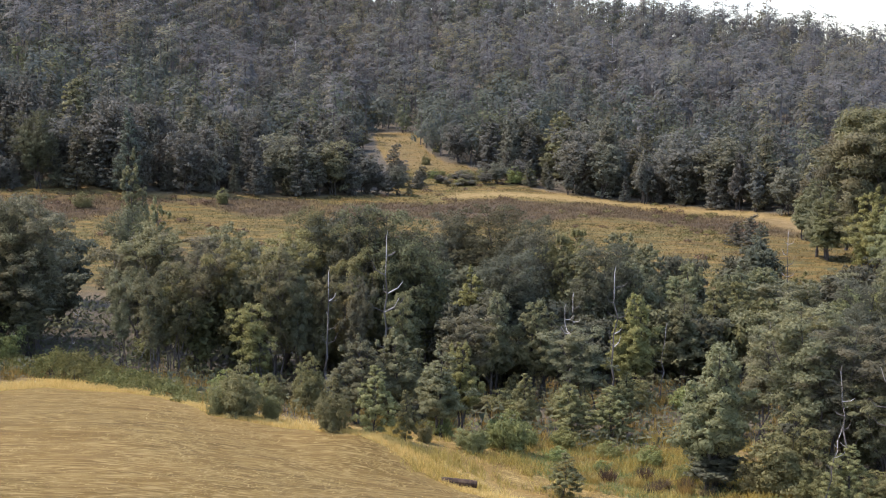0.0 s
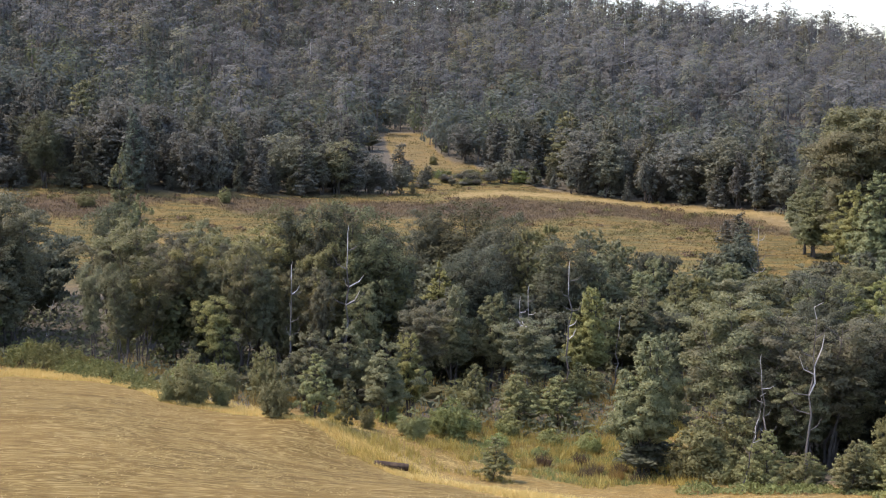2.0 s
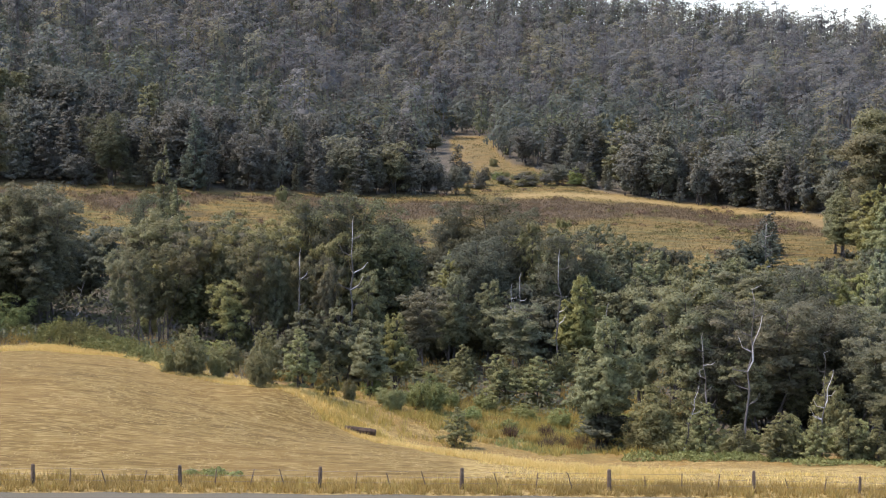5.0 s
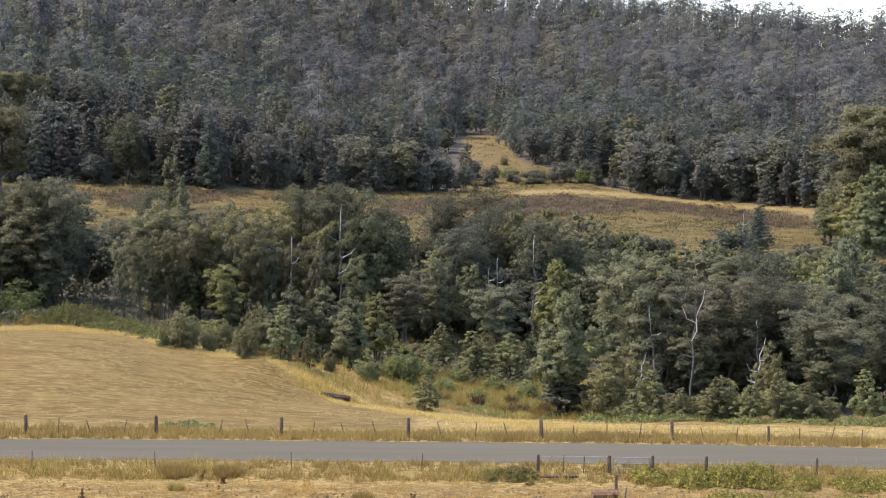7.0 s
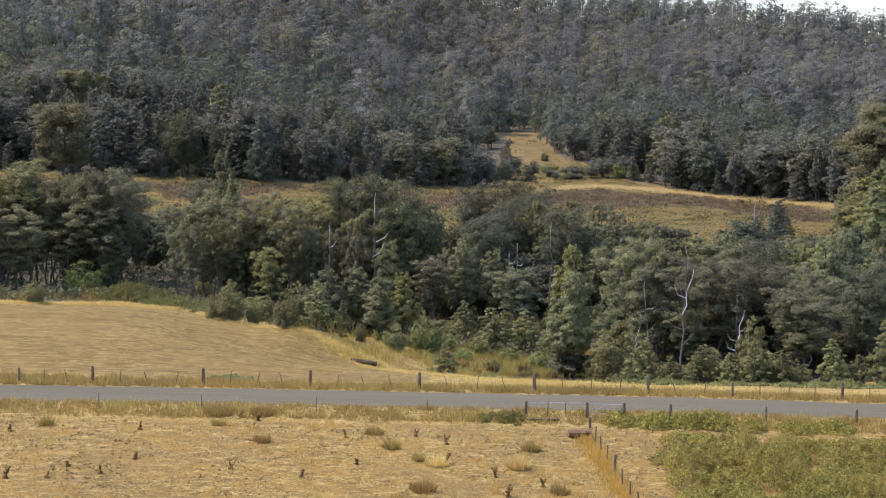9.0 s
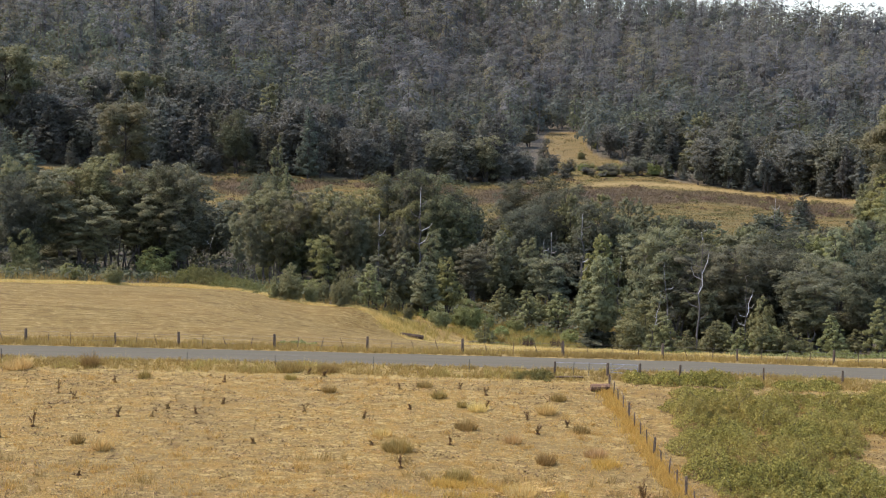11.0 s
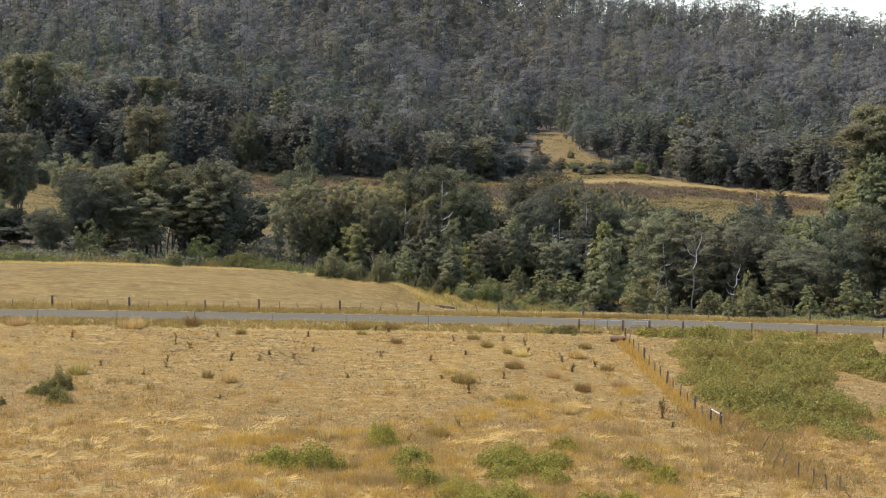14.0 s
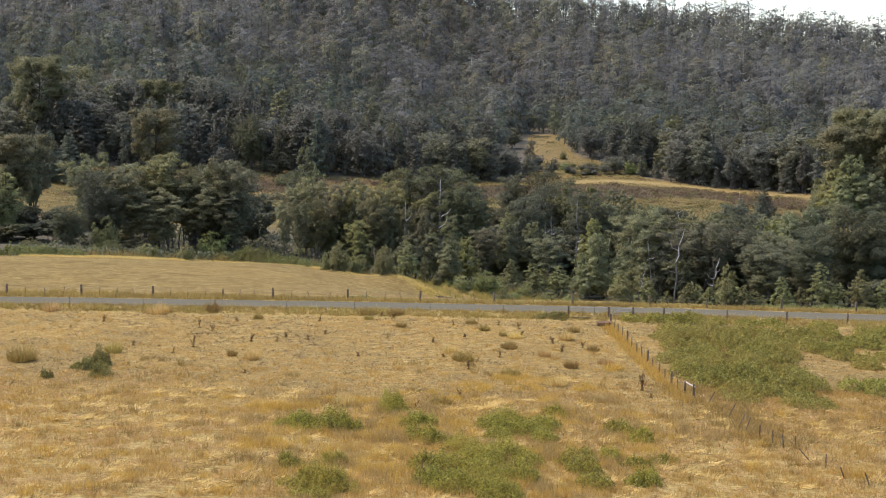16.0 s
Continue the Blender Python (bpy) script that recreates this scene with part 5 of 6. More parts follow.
def drifted(count, wave, seed, cut, near=()):
    """Centres in the long grass, grouped by a slow wave, with a few more at known places."""
    x, y = sward(count, -42, 40, -90, -49)
    ok = slow(x, y, wave, seed) + grng.normal(size=count) * 0.2 > cut
    more = np.array(near, float).reshape(-1, 2)
    rep_x, rep_y = np.repeat(more[:, 0], 6) + grng.normal(size=6 * len(more)) * 0.55, np.repeat(more[:, 1], 6) + grng.normal(size=6 * len(more)) * 0.6
    return np.concatenate([x[ok], rep_x]), np.concatenate([y[ok], rep_y])


x, y = drifted(2600, 0.8, 7.0, 0.25, ((5.7, -50.6), (-15.4, -64), (-17.2, -64), (-17.2, -54.6), (5, -72.5), (7.1, -62.6), (5, -41.2), (2.7, -42), (-4.3, -54.3), (-2.7, -54.3)))
swath = lodged(grng, x, y, 24, grng.uniform(0.45, 0.95, len(x)))
x, y = drifted(560, 0.6, 9.0, 0.45, ((-4.3, -51.7), (0.3, -41.3), (1.4, -41.2), (-2, -46.3), (1.5, -44.9), (4, -42), (-18.4, -56), (-17.2, -56.5), (-13.2, -53.2), (-11.8, -52.8), (-10.8, -53), (-8, -59.6), (-17.3, -68.6), (-15.8, -67.8), (-10.8, -63.4), (-9.6, -65), (-7.6, -68.8), (-9.4, -73), (-8, -74), (9.7, -35), (6.1, -43.5), (8.8, -65.2), (-14.6, -54.6)))
mound = blades(grng, x, y, grng.uniform(0.28, 0.62, len(x)), 90, 0.3, 0.02, 0.42)
x, y = drifted(700, 0.7, 11.0, 0.4, ((7.8, -49.4), (4.1, -53.4), (8.1, -52.4), (6.1, -49), (-9.9, -65.2), (-8.9, -65.2), (-8.1, -66), (-18.5, -60.6), (-17.5, -66), (-14.9, -54), (5.8, -57), (-5.9, -55.4), (11.7, -54), (12.4, -59.2), (14.1, -60.4)))
seeds = blades(grng, x, y, grng.uniform(0.4, 0.8, len(x)), 55, 0.34, 0.016, 0.3)
grass("golden_mounds", mound, M_GOLD, "golden grass in soft mounds among flattened straw")
grass("seed_drifts", seeds, M_SEED, "grey-brown seed heads standing over the dry grass")
grass("lodged_straw", swath, M_BLEACHED, "pale straw beaten down in swirling swaths")
grass("paddock_grass", np.concatenate([t1, t2, t4]), M_STRAW, "long dry golden grass in uneven patches")
grass("bleached_grass", np.concatenate([flat, flat2]), M_BLEACHED, "pale bleached straw lying flat in the paddock")
grass("seeded_grass", np.concatenate([dun, t6, t7]), M_RUSH, "brown seeded grass standing in drifts")
grass("trodden_clods", clods, M_SOIL, "trodden brown clods on bare paddock soil")
# verges
x, y = patchy(grng, 6500, -64, 66, -2.35, 1.6, 0.9, -0.9)
t1 = blades(grng, x, y, grng.uniform(0.3, 0.62, len(x)), 7, 0.12)
x, y = patchy(grng, 6500, -64, 60, -11.6, -8.15, 0.7, -0.7)
t2 = blades(grng, x, y, grng.uniform(0.15, 0.48, len(x)), 7, 0.12)
# strip round the mown paddock and the bank down to the creek
x = grng.uniform(-64, 14, 15000)
y = mown_edge(x) - 0.6 + np.abs(grng.normal(size=15000)) * 3.4
ok = y > 2
t3 = blades(grng, x[ok], y[ok], grng.uniform(0.15, 0.42, ok.sum()), 6, 0.15)
x, y = patchy(grng, 5000, 2, 62, 1.8, 14, 0.3, -0.3, lambda x, y: y < 4 + 0.24 * np.maximum(0, 38 - x))
t4 = blades(grng, x, y, grng.uniform(0.1, 0.35, len(x)), 6, 0.15)
x = grng.uniform(11.5, 14.6, 900)
y = -13.6 - (x - 11.4) * 10.8 + grng.normal(size=900) * 0.5
x = x - 0.4 + grng.normal(size=900) * 0.4
grass("fence_grass", blades(grng, x, y, grng.uniform(0.2, 0.6, 900), 9, 0.14, 0.024, 0.3), M_GOLD, "golden grass grown up along the side fence")
grass("verge_grass", np.concatenate([t1, t2]), M_VERGE, "mixed brown and yellow grass along fences and road")
grass("bank_edge_grass", np.concatenate([t3, t4]), M_BLEACHED, "tall dry golden grass round the mown paddock")
# hay left on the mown paddock
x, y = patchy(grng, 16000, -66, 10, 3, 64, 0.6, 0.1, lambda x, y: zone_mown(x, y) > 0.6)
grass("mown_stubble", blades(grng, x, y, grng.uniform(0.04, 0.1, len(x)), 5, 0.3, 0.05, 2.4), M_HAY, "short cut stubble and loose pale hay")
# rushes and sedge: creek bank, meadow, verge weeds
x, y = patchy(grng, 7000, -10, 22, 30, 56, 0.5, 0.2)
t1 = blades(grng, x, y, grng.uniform(0.3, 0.9, len(x)), 7, 0.16)
x, y = patchy(grng, 2600, -64, 60, -11.4, -8.6, 0.8, 0.5)
t3 = blades(grng, x, y, grng.uniform(0.3, 0.7, len(x)), 7, 0.14)
x, y = patchy(grng, 1500, -64, 60, -2.2, 1.4, 0.6, 0.6)
t4 = blades(grng, x, y, grng.uniform(0.35, 0.7, len(x)), 7, 0.14)
grass("brown_rushes", np.concatenate([t1, t3, t4]), M_RUSH, "brown rushes and seeded weeds in clumps")
# the far meadow: russet rushes, green herbs and gold grass in broad drifts
x, y = sward(46000, -112, 108, 136, 440)
ok = zone_meadow(x, y) > 0.5
x, y = x[ok], y[ok]
field = slow(x, y * 0.4, 0.09, 1.0) + 0.45 * slow(x, y * 0.4, 0.27, 2.0) + grng.normal(size=len(x)) * 0.14
bare = zone_straw(x, y) > grng.uniform(0.2, 0.8, len(x))
russet = (zone_russet(x, y) + 0.35 * field > 0.45) & ~bare
herb = (field < 0.05) & (field > -0.75) & ~russet & ~bare
tall = grng.uniform(0.25, 0.8, len(x))
rest = ~russet & ~herb & ~bare & (grng.uniform(size=len(x)) < 0.5)
grass("meadow_rushes", blades(grng, x[russet], y[russet], tall[russet] * 1.0, 7, 0.8, 0.09, 0.5), M_RUSSET, "dark russet rushes in drifts over the far meadow")
grass("meadow_herbs", blades(grng, x[herb], y[herb], tall[herb] * 0.55, 7, 0.9, 0.09, 0.8), M_HERB, "dull green herbs in patches of the far meadow")
grass("meadow_grass", blades(grng, x[rest], y[rest], tall[rest] * 0.5, 7, 0.9, 0.09, 0.8), M_MEADOW, "thin golden grass on the far meadow")
# low scrub in clumps over the meadow and along the wood's foot
x, y = sward(900, -112, 108, 150, 300)
ok = (zone_meadow(x, y) > 0.6) & (zone_straw(x, y) < 0.4) & ((slow(x, y * 0.5, 0.13, 3.0) > 0.15) | (forest_edge(x) - y < 5))
for name, mat, label, part_of in (("meadow_scrub", M_HERB, "low dull green scrub in clumps on the far meadow", 0), ("meadow_brush", M_RUSSET, "low dark brown brush in clumps on the far meadow", 1)):
    pick = ok & (np.arange(len(x)) % 2 == part_of)
    clumps = [(a, b, float(ground_z(a, b)) + 0.2, w, 0.55 * w) for a, b, w in zip(x[pick], y[pick], grng.uniform(0.5, 1.5, pick.sum()))]
    tagged(new(name, quads_mesh(name, foliage(grng, clumps, 60 * len(clumps), 0.3, 0.5, 0.5, 0.4, 0.4), mat, 3)), label, "scrub", kind="stuff")
# green grass on the creek bank
x, y = sward(9000, -8, 24, 26, 58)
ok = (zone_lush(x, y) > 0.2) & (slow(x, y, 0.5, 2.5) + grng.normal(size=len(x)) * 0.2 > -0.25)
dry = (zone_lush(x, y) > 0.2) & ~ok
grass("bank_straw", blades(grng, x[dry], y[dry], grng.uniform(0.2, 0.55, dry.sum()), 5, 0.15, 0.03), M_VERGE, "dry golden grass among the green on the creek bank")
x, y = x[ok], y[ok]
grass("bank_grass", blades(grng, x, y, grng.uniform(0.15, 0.45, len(x)), 6, 0.15, 0.035), M_FERN, "fresh green grass on the damp creek bank")


def thicket(name, blobs, leaves, size, mat, label, category="bush", group="", seed=1, lump=1.1, loose=0.35):
    """A sprawling mass of leaves over the ground, humped and ragged: blobs of x, y, height, spread."""
    rng = np.random.default_rng(seed)
    bl = np.array(blobs, float)
    cx, cy = bl[:, 0].mean(), bl[:, 1].mean()
    cz = float(ground_z(cx, cy))

    def top(x, y):
        """Height of the mass over the ground."""
        d = 1 - (2 * np.hypot(x[:, None] - bl[:, 0], y[:, None] - bl[:, 1]) / bl[:, 3]) ** 2
        ragged = 0.22 * slow(x, y, 5.0 / lump, seed) + 0.12 * slow(x, y, 11.0 / lump, seed + 2)
        u = np.clip(d + ragged[:, None], 0, 1)
        hump = 0.62 + 0.26 * slow(x, y, 2.2 / lump, seed + 1.0) + 0.26 * slow(0.7 * x + 0.7 * y, 0.7 * y - 0.7 * x, 2.9 / lump, seed + 5.0) + 0.16 * slow(x, y, 6.1 / lump, seed + 3.0) + 0.2 * slow(0.8 * x - 0.6 * y, 0.8 * y + 0.6 * x, 9.3 / lump, seed + 6.0)
        return (np.sqrt(u) * bl[:, 2]).max(1) * np.maximum(hump, 0.08)

    weight = bl[:, 3] ** 2
    pick = rng.choice(len(bl), leaves * 2, p=weight / weight.sum())
    r, an = 0.56 * bl[pick, 3] * np.sqrt(rng.uniform(0, 1, leaves * 2)), rng.uniform(0, 6.283, leaves * 2)
    x, y = bl[pick, 0] + r * np.cos(an), bl[pick, 1] + r * np.sin(an)
    h = top(x, y)
    ok = h > 0.06
    x, y, h = x[ok][:leaves], y[ok][:leaves], h[ok][:leaves]
    k = len(x)
    step = 0.12
    nrm = np.stack([(h - top(x + step, y)) / step, (h - top(x, y + step)) / step, np.ones(k)], -1)
    up = h * (1 - loose * rng.uniform(0, 1, k) ** 1.5) + (rng.uniform(size=k) < 0.08) * rng.uniform(0, 0.3, k) * h
    at = np.stack([x - cx, y - cy, ground_z(x, y) - cz + up], -1)
    bush = tagged(new(name), label, category, group)
    bush.location = (cx, cy, cz)
    canes_v, canes_f = [], []
    for i in rng.choice(k, min(k, int(4 + 1.2 * weight.sum())), replace=False):
        p, side = at[i], rng.normal(size=2) * 0.25 * h[i]
        foot = (p[0] + side[0] * 2, p[1] + side[1] * 2, p[2] - up[i] - 0.05)
        tube(canes_v, canes_f, (foot, (p[0] + side[0] * 1.4, p[1] + side[1] * 1.4, p[2] - 0.3 * up[i]), (p[0], p[1], p[2] + 0.12 * h[i])), (0.02, 0.015, 0.006), 3)
    tagged(part("tangle", canes_v, canes_f, M_BARK, bush), kind="stuff")
    crown = new("leaves", quads_mesh("leaves", leaf_sprays(rng, at, unit(nrm) + rng.normal(size=(k, 3)) * 0.8, size, 0.45, unit(nrm), 0.35), mat, 3))
    crown.parent = bush
    return bush


mass, mrng = [], random.Random(8)
for k in range(12):
    y = -16.5 - 2.75 * k
    x0 = np.interp(-y, (16, 20, 27, 35, 43, 47), (18.6, 16.9, 16.4, 16.2, 17.4, 19.4))
    x1 = np.interp(-y, (16, 20, 27, 33, 41, 47), (30.2, 28.6, 26.6, 25.4, 24.6, 23.4))
    n = max(2, int((x1 - x0) / 2.4) + 1)
    for i in range(n):
        mass.append((x0 + (x1 - x0) * i / (n - 1) + mrng.uniform(-0.6, 0.6), y + mrng.uniform(-0.8, 0.8), mrng.uniform(0.7, 1.8) * (0.75 if k > 9 else 1.0), mrng.uniform(2.6, 4.8)))
thicket("bramble_thicket", mass, 150000, 0.112, M_BRAMBLE, "wide sprawling green bramble thicket over dry ground", "bush", "bramble patches", 31, 1.3, 0.5)
thicket("bramble_thicket", ((13.9, -10.8, 0.8, 2.4), (16.2, -11.2, 0.9, 2.9), (18.3, -11, 0.9, 3), (20.3, -11, 0.95, 3)), 11000, 0.12, M_BRAMBLE, "dark green brambles grown through the roadside fence", "bush", "bramble patches", 32)
thicket("bramble_thicket", ((22.5, -11.4, 0.6, 2.4), (25.9, -11.3, 0.6, 2.9), (28.4, -11, 0.6, 2.9), (33.5, -11.5, 0.7, 3)), 9000, 0.12, M_BRAMBLE, "low straggling brambles on the near road verge", "bush", "bramble patches", 33)
thicket("bramble_thicket", ((32, -14, 0.8, 2.9), (32.6, -17.3, 0.9, 2.8), (32.4, -22.3, 1.0, 2.7), (33.5, -27.4, 1.1, 2.6), (35.5, -20, 1.0, 4.6), (37, -26, 1.0, 4.6), (38, -15, 0.9, 4.6), (41, -20, 1.0, 4.6), (37.5, -31, 1.0, 4)), 32000, 0.13, M_BRAMBLE, "green brambles beyond a strip of bare soil", "bush", "bramble patches", 34, 1.3)
thicket("bramble_thicket", ((29.3, -39.5, 1.0, 2.8), (31.2, -40.8, 1.1, 3.2), (31.8, -37.6, 0.9, 2.6), (33.6, -42.5, 1.0, 3.4), (35.5, -39, 1.0, 3.4), (38, -43, 1.1, 4), (34.4, -46, 0.9, 3)), 16000, 0.12, M_BRAMBLE, "rounded green bramble clump in dry grass", "bush", "bramble patches", 39, 1.2)
thicket("bramble_thicket", ((30.4, -23.4, 1.0, 2.6), (31.8, -25.6, 1.1, 3.2), (29.6, -20.6, 0.8, 2.2), (33.2, -29.5, 0.9, 2.8), (35.6, -33.5, 1.0, 3.4)), 12000, 0.12, M_BRAMBLE, "green bramble clump beside a strip of bare soil", "bush", "bramble patches", 40, 1.1)
thicket("bracken_bank", ((-38.9, 72, 2.1, 7), (-34.2, 69, 2.0, 7), (-36.5, 70, 2.6, 6.0), (-31, 65, 1.7, 6.5), (-28.5, 61, 1.5, 6), (-26, 56, 1.3, 5), (-24.5, 52, 1.0, 4), (-43, 74, 1.7, 6)), 40000, 0.16, M_FERN, "bright green bracken mound behind the mown paddock", "bracken", "", 35, 1.6)
belt = [(16 + 2.1 * k + mrng.uniform(-0.5, 0.5), max(12.5, 27 - 0.85 * (2.1 * k)) + mrng.uniform(-0.8, 0.8), mrng.uniform(0.35, 0.9), mrng.uniform(2.4, 3.8)) for k in range(23)]
thicket("roadside_weeds", belt, 22000, 0.15, M_FERN, "low green weeds and bracken below the roadside trees", "weeds", "", 38, 1.0)
thicket("fence_weeds", ((-14.6, 3.0, 0.38, 1.7), (-16.0, 2.8, 0.3, 1.1), (-13.3, 2.8, 0.3, 1.0)), 700, 0.14, M_FERN, "low green weeds grown up at the paddock fence", "weeds", "", 37, 0.7)
thicket("bracken_bank", ((-62.2, 41, 1.8, 5.6), (-58.4, 42, 1.4, 4.6), (-66.1, 42, 1.8, 4.6), (-69, 41, 1.6, 4)), 9000, 0.2, M_FERN, "pale green shrubs at the paddock corner", "bracken", "", 36, 1.4)
def bramble(x, y, height, spread, label, seed, mat=None):
    """A loose bush: uneven humps of leafy canes that run out into the grass."""
    rng = random.Random(seed)
    blobs = [(x, y, height, spread * 0.8)]
    for k in range(3 + int(2 * spread)):
        an, r = rng.uniform(0, 6.28), spread * rng.uniform(0.2, 0.6)
        blobs.append((x + r * math.cos(an), y + r * math.sin(an), height * rng.uniform(0.35, 0.9), spread * rng.uniform(0.28, 0.55)))
    return thicket("bramble_bush", blobs, int(500 + 1050 * spread * spread), 0.088, mat or M_BRIAR, label, "bush", "brambles in the paddock", seed, 0.6, 0.75)


BUSHES = ((-14.6, -62.2, 1.1, 2.4), (-12.1, -62.6, 1.6, 2.2), (-8.8, -55.9, 1.5, 1.9), (-6.6, -60.1, 0.95, 2.0), (-5.8, -65.4, 0.9, 2.2), (-14.2, -73.3, 0.95, 1.2), (-11.8, -78.3, 1.2, 3.4), (-11.6, -71.7, 0.7, 1.5),
          (-6.0, -72.6, 1.0, 1.8), (-5.6, -75.6, 1.0, 2.0), (3.4, -54.6, 0.8, 1.5))
# tall grass round the brambles
near = np.array([b[:2] for b in BUSHES] + [(-1.5, -74), (1.5, -76), (7, -68), (8, -60), (1.6, -67), (-4.6, -63)])
pick = near[grng.integers(len(near), size=1900)]
x, y = pick[:, 0] + grng.normal(size=1900) * 1.9, pick[:, 1] + grng.normal(size=1900) * 1.6
tall = blades(grng, x, y, grng.uniform(0.35, 0.8, 1900), 16, 0.2, 0.02, 0.3).reshape(-1, 16 * 3, 3)
kind = slow(x, y, 1.1, 12.0) > 0.1
grass("tall_grass", tall[kind].reshape(-1, 3), M_GOLD, "tall golden grass grown up round the brambles")
grass("tall_seeded_grass", tall[~kind].reshape(-1, 3), M_SEED, "tall brown seeded grass grown up round the brambles")
for i, (x, y, h, w) in enumerate(BUSHES):
    bramble(x, y, h * 1.25, w * 1.15, "loose green bramble bush standing in long dry grass", 50 + i)
thicket("bramble_thicket", ((-0.4, -57.8, 1.2, 2.4), (-1.4, -60.2, 1.3, 2.6), (2.2, -59.2, 1.2, 2.6), (0.6, -61, 1.1, 2.4), (2.1, -63.2, 1.1, 2.0), (-1.0, -63.2, 1.0, 2.2), (-3.5, -67.5, 1.3, 2.8), (-0.8, -68.3, 1.5, 2.8),
                            (-2.4, -70.6, 1.5, 3.2), (-4.6, -72.8, 1.4, 2.8), (0.7, -70.2, 1.3, 2.0), (-2.2, -74.2, 1.6, 3.2), (-4.2, -77, 1.3, 3), (0.0, -74, 1.4, 2.4), (-1.5, -78, 1.3, 3.2)), 56000, 0.09, M_BRIAR, "large loose bramble mass among tall dry grass", "bush", "bramble patches", 41, 0.55, 0.85)
thicket("bramble_thicket", ((4.3, -67.6, 1.1, 1.9), (4.1, -71.2, 1.3, 2.3), (3.3, -69.4, 1.2, 1.6), (4.4, -74.6, 1.1, 2.4)), 9000, 0.09, M_BRIAR, "upright bramble clump among tall dry grass", "bush", "bramble patches", 42, 0.7, 0.7)
for i, (x, y, h, w) in enumerate(((7.5, -59.2, 1.0, 1.9), (9.0, -61.4, 1.0, 1.6), (6.1, -66.8, 0.9, 1.3), (7.5, -69.0, 0.9, 1.5), (9.5, -67.5, 0.6, 1.4), (7.8, -73.1, 1.1, 2.0))):
    bramble(x, y, h * 1.1, w * 1.15, "small low bramble bush in the dry paddock", 80 + i)
for i, (x, y, h, w) in enumerate(((-33.9, -39.8, 1.6, 1.9), (-34.5, -42.2, 1.1, 1.6), (-32.4, -45.1, 1.25, 1.6), (-36.7, -46.2, 0.8, 0.9), (6.2, -10.8, 0.6, 1.8), (4.6, -10.9, 0.45, 1.1))):
    bramble(x, y, h * 1.15, w * 1.15, "dull dark green bush in the grazed paddock", 90 + i, M_SCRUB)


def tussock(x, y, height, spread, mat, name, label, group, seed, count=90):
    """A domed tuft: blades fan out from a tight foot."""
    rng = np.random.default_rng(seed)
    k = int(count * max(1.0, spread))
    r = spread * 0.36 * np.sqrt(rng.uniform(0, 1, k))
    an = rng.uniform(0, 6.28, k)
    bx, by = r * np.cos(an) + rng.normal(size=k) * 0.05, r * np.sin(an) + rng.normal(size=k) * 0.05
    h = height * rng.uniform(0.45, 1.2, k) * (1.05 - 0.6 * (r / (spread * 0.36)) ** 2)
    out = 0.15 + 0.5 * r / (spread * 0.36) + rng.normal(size=k) * 0.18
    w = rng.uniform(0, 3.14, k)
    wx, wy = 0.028 * np.cos(w), 0.028 * np.sin(w)
    tri = np.stack([np.stack([bx - wx, by - wy, -0.08 + 0 * h], -1), np.stack([bx + wx, by + wy, -0.08 + 0 * h], -1),
                    np.stack([bx + np.cos(an) * out * h, by + np.sin(an) * out * h, h], -1)], 1).reshape(-1, 3)
    ob = tagged(new(name, quads_mesh(name, tri, mat, 3)), label, "grass tuft", group)
    ob.location = (x, y, float(ground_z(x, y)))
    return ob


TUFTS = ((-46, -11.6, 0.8, 2.4), (-13.5, -10.6, 0.6, 2.6), (-10.5, -10.5, 0.55, 2.2), (9.2, -33, 0.6, 1.8), (7.4, -18.5, 0.55, 1.4), (8.6, -27, 0.5, 1.4), (4.2, -43, 0.7, 2.2), (0.5, -40, 0.6, 2.0), (-29.5, -10.5, 1.0, 1.5), (-34.9, -12, 1.0, 2.6), (-24.3, -14.2, 0.6, 1.1), (-9.6, -17.8, 0.5, 1.3), (1.5, -22.1, 0.65, 1.7), (0.4, -21.1, 0.5, 0.9), (0.8, -27.6, 0.6, 1.9), (6.4, -22.2, 0.8, 1.7),
         (-2.6, -15.4, 0.45, 1.5), (-23.7, -34.8, 0.6, 1.0), (-21.8, -36.1, 0.85, 1.4), (-34.3, -33.9, 1.0, 1.6), (-3.5, -33.8, 0.8, 2.4), (3.9, -30.3, 0.6, 1.3), (-1.4, -18.6, 0.6, 1.3), (-13.1, -13.2, 0.45, 1.0),
         (-4.7, -30.3, 0.5, 1.5), (5.9, -35.3, 0.7, 1.5), (-5.1, -52.7, 0.7, 1.9), (-12.3, -53.9, 0.7, 1.9), (-41.0, -38.7, 1.3, 2.8))
for i, (x, y, h, w) in enumerate(TUFTS):
    golden = i % 3 == 0
    tussock(x, y, h * 1.15, w, M_BLEACHED if golden else M_RUSH, "grass_tussock", "golden dry grass tussock in the grazed paddock" if golden else "brown dry rush tussock in the grazed paddock", "tussocks in the paddock", 200 + i, 260)


for i, (x, y) in enumerate(((8.2, 36.5), (9.4, 35.2), (10.6, 36.8), (11.8, 35.0), (12.6, 37.2), (6.6, 37.8), (5.0, 36.2), (9.8, 39.0), (13.2, 34.2), (3.4, 38.2))):
    tussock(x, y, 1.0 + 0.25 * math.sin(3 * i), 1.3, M_RUSSET if i % 3 else M_RUSH, "sedge_clump", "tall brown sedge clump on the creek bank", "sedge on the bank", 300 + i, 220)


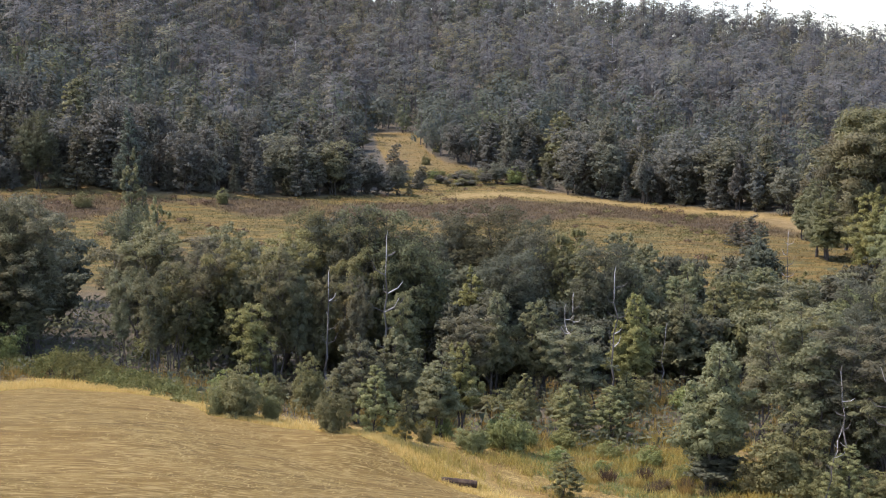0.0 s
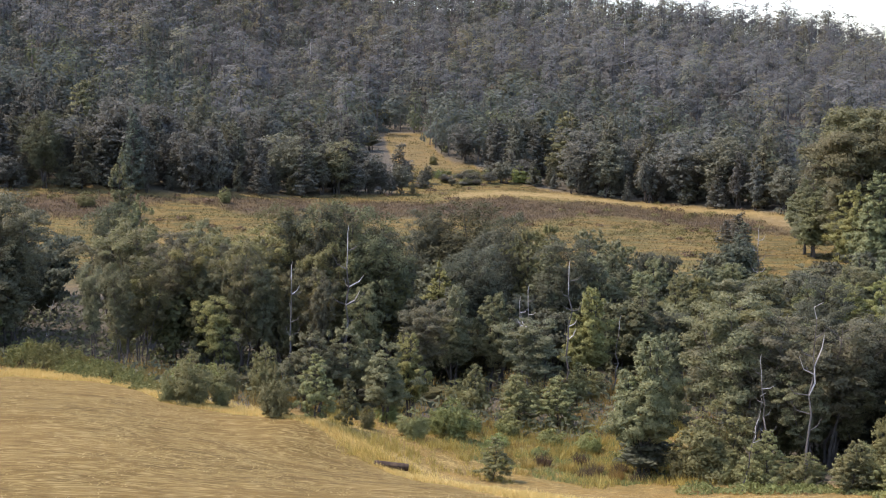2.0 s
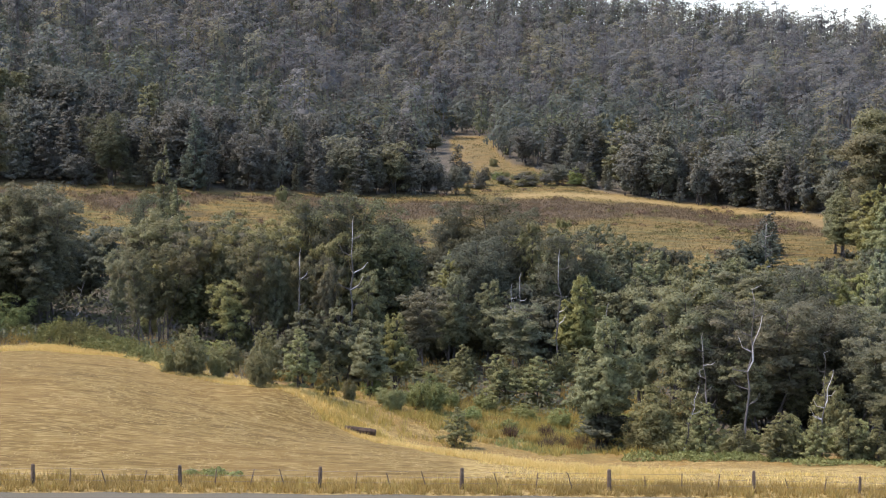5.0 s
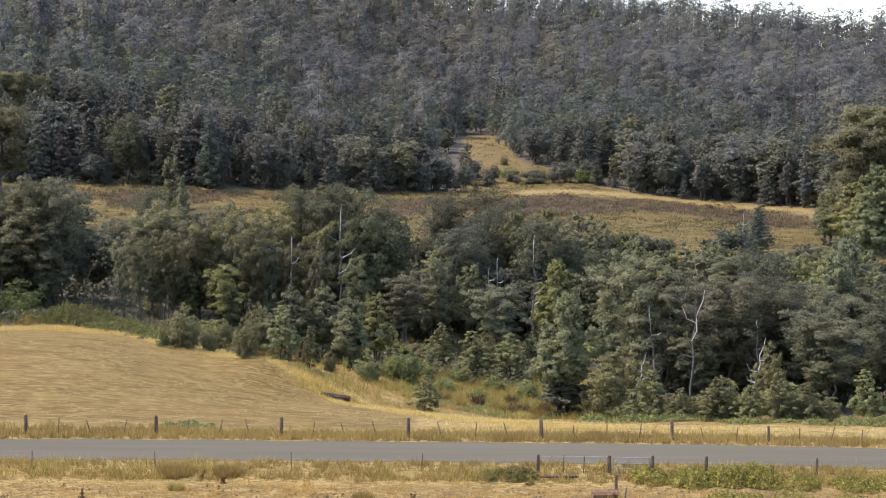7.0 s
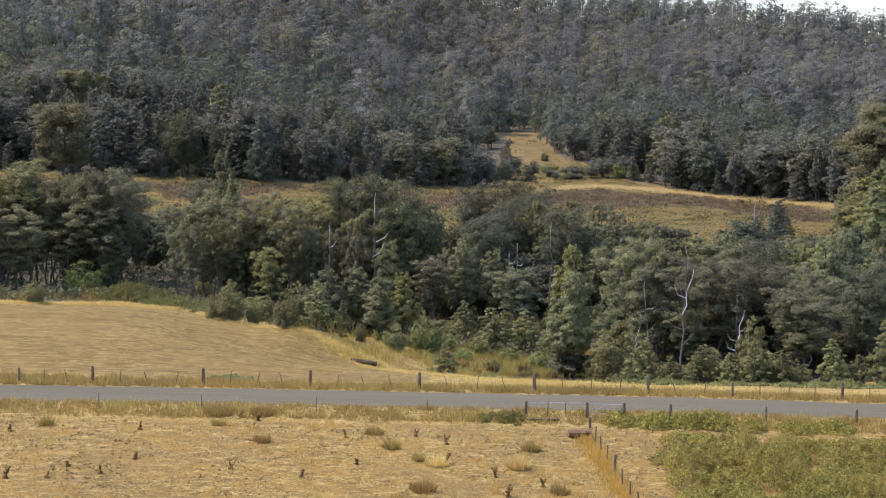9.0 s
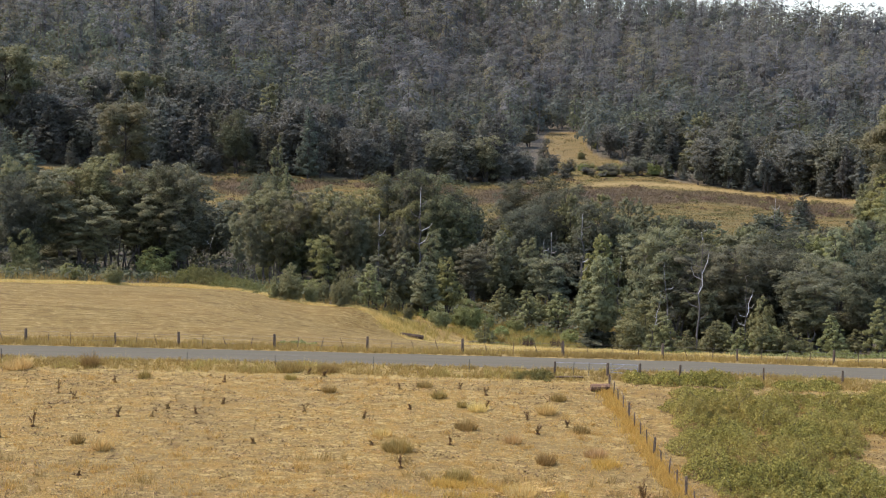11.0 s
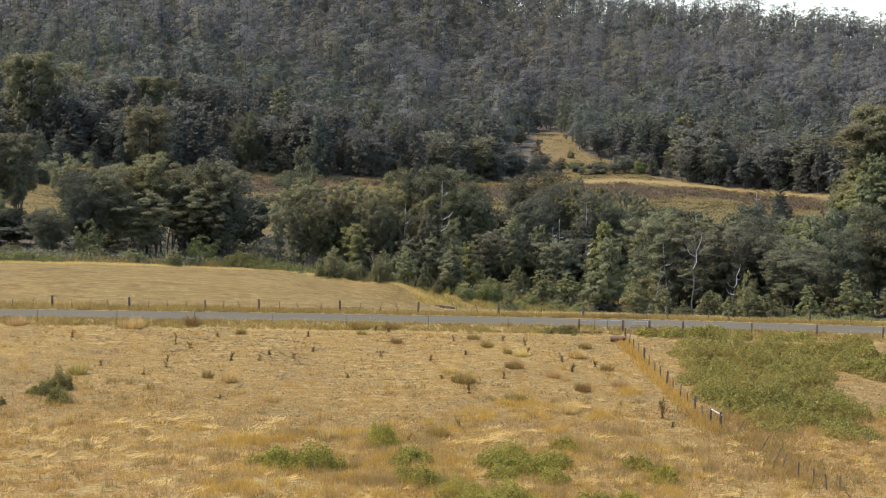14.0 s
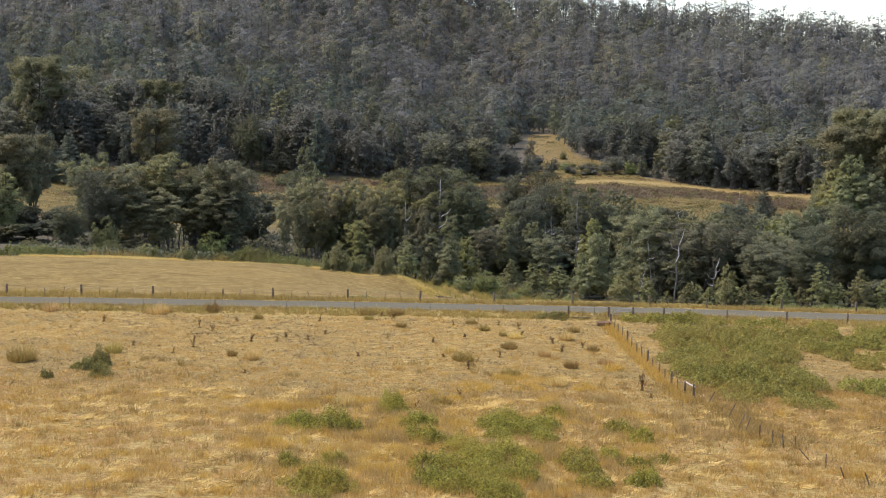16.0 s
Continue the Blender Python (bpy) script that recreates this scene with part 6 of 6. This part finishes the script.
def dock(x, y, height, seed, most=6):
    """A dead dock: one or two dark stalks with crowded seed heads."""
    rng = np.random.default_rng(seed)
    weed = tagged(new("dock_weed"), "dark dead dock stalk standing in the grazed paddock", "weed", "dock weeds in the paddock")
    weed.location = (x, y, float(ground_z(x, y)) - 0.02)
    for s in range(rng.integers(most - 4, most)):
        h = height * rng.uniform(0.5, 1.05)
        v, f = [], []
        tip = (rng.normal() * 0.26 * h, rng.normal() * 0.2 * h, h)
        tube(v, f, ((rng.normal() * 0.03, 0, -0.05), (tip[0] * 0.35, tip[1] * 0.35, h * 0.5), tip), (0.018, 0.014, 0.006), 4)
        stalk = part("stalk", v, f, M_WEED, weed)
        clumps = [(tip[0] * u ** 1.6, tip[1] * u ** 1.6, h * u, 0.05 * (1.2 - u) + 0.01, 0.07) for u in (0.5, 0.62, 0.72, 0.8, 0.88, 0.97)]
        head = new("seed_head", quads_mesh("seed_head", foliage(rng, clumps, 34, 0.085, 0.3, 0.8), M_WEED, 3))
        head.parent = stalk
    base = new("leaf_rosette", quads_mesh("leaf_rosette", foliage(rng, [(0, 0, 0.05, 0.14, 0.07)], 30, 0.12, 0.3, 0.8), M_WEED, 3))
    base.parent = weed
    return weed


DOCKS_A = ((-39.1, -17.7, 0.83), (-29.2, -20.2, 1.17), (-27.5, -22.1, 0.62), (-26.1, -16, 0.47), (-27.9, -30.4, 1.24), (-33.4, -30.1, 0.58), (-23.1, -27, 0.85), (-20.8, -26.7, 0.6), (-20.2, -24.4, 0.44),
           (-18, -25.6, 0.6), (-17.9, -15.3, 0.56), (-11.9, -11.4, 0.5), (-10.6, -12.1, 0.58), (-10.6, -24.4, 0.61), (-6.3, -25.6, 0.52), (-4.4, -16.4, 0.56), (-3.3, -22.5, 0.4), (0.1, -15.6, 0.66))
DOCKS_B = ((2.1, -17.3, 0.65), (2.1, -21.8, 0.71), (5, -24.3, 0.61), (11.4, -46.8, 0.63), (-0.2, -31.7, 0.57), (-3, -38.1, 0.84), (-3.7, -49.6, 0.68), (-21.5, -42.3, 0.51), (-29.1, -33.5, 0.64), (-16.7, -22.3, 0.44),
           (-12.7, -33.5, 0.48), (-5.2, -32.8, 0.48), (-7, -54.7, 0.64), (5.6, -28, 0.67), (7.7, -26, 0.6))
for i, (x, y, h) in enumerate(DOCKS_A + DOCKS_B):
    dock(x, y, h, 400 + i)
dock(11.0, -44.2, 1.6, 450, 16)

# low growth under the creek trees
x, y = patchy(grng, 42000, -72, 66, 44, 120, 0.2, -0.5, lambda x, y: zone_wood(x, y) > 0.4)
uz = ground_z(x, y)
ug = leaf_sprays(grng, np.stack([x, y, uz + grng.uniform(0.05, 1.5, len(x))], -1), np.array([0, -0.3, 0.8]) + grng.normal(size=(len(x), 3)) * 0.5, 0.5, 0.3)
tagged(new("undergrowth", quads_mesh("undergrowth", ug, M_DARK, 3)), "tangled olive undergrowth below the creek trees", "undergrowth", kind="stuff")
x, y = patchy(grng, 5200, -66, 30, 44, 74, 0.3, 0.1, lambda x, y: zone_wood(x, y) > 0.3)
grass("creek_sedge", blades(grng, x, y, grng.uniform(0.6, 1.7, len(x)), 7, 0.25, 0.04, 0.22), M_RUSH, "tall brown sedge standing at the wood's edge")
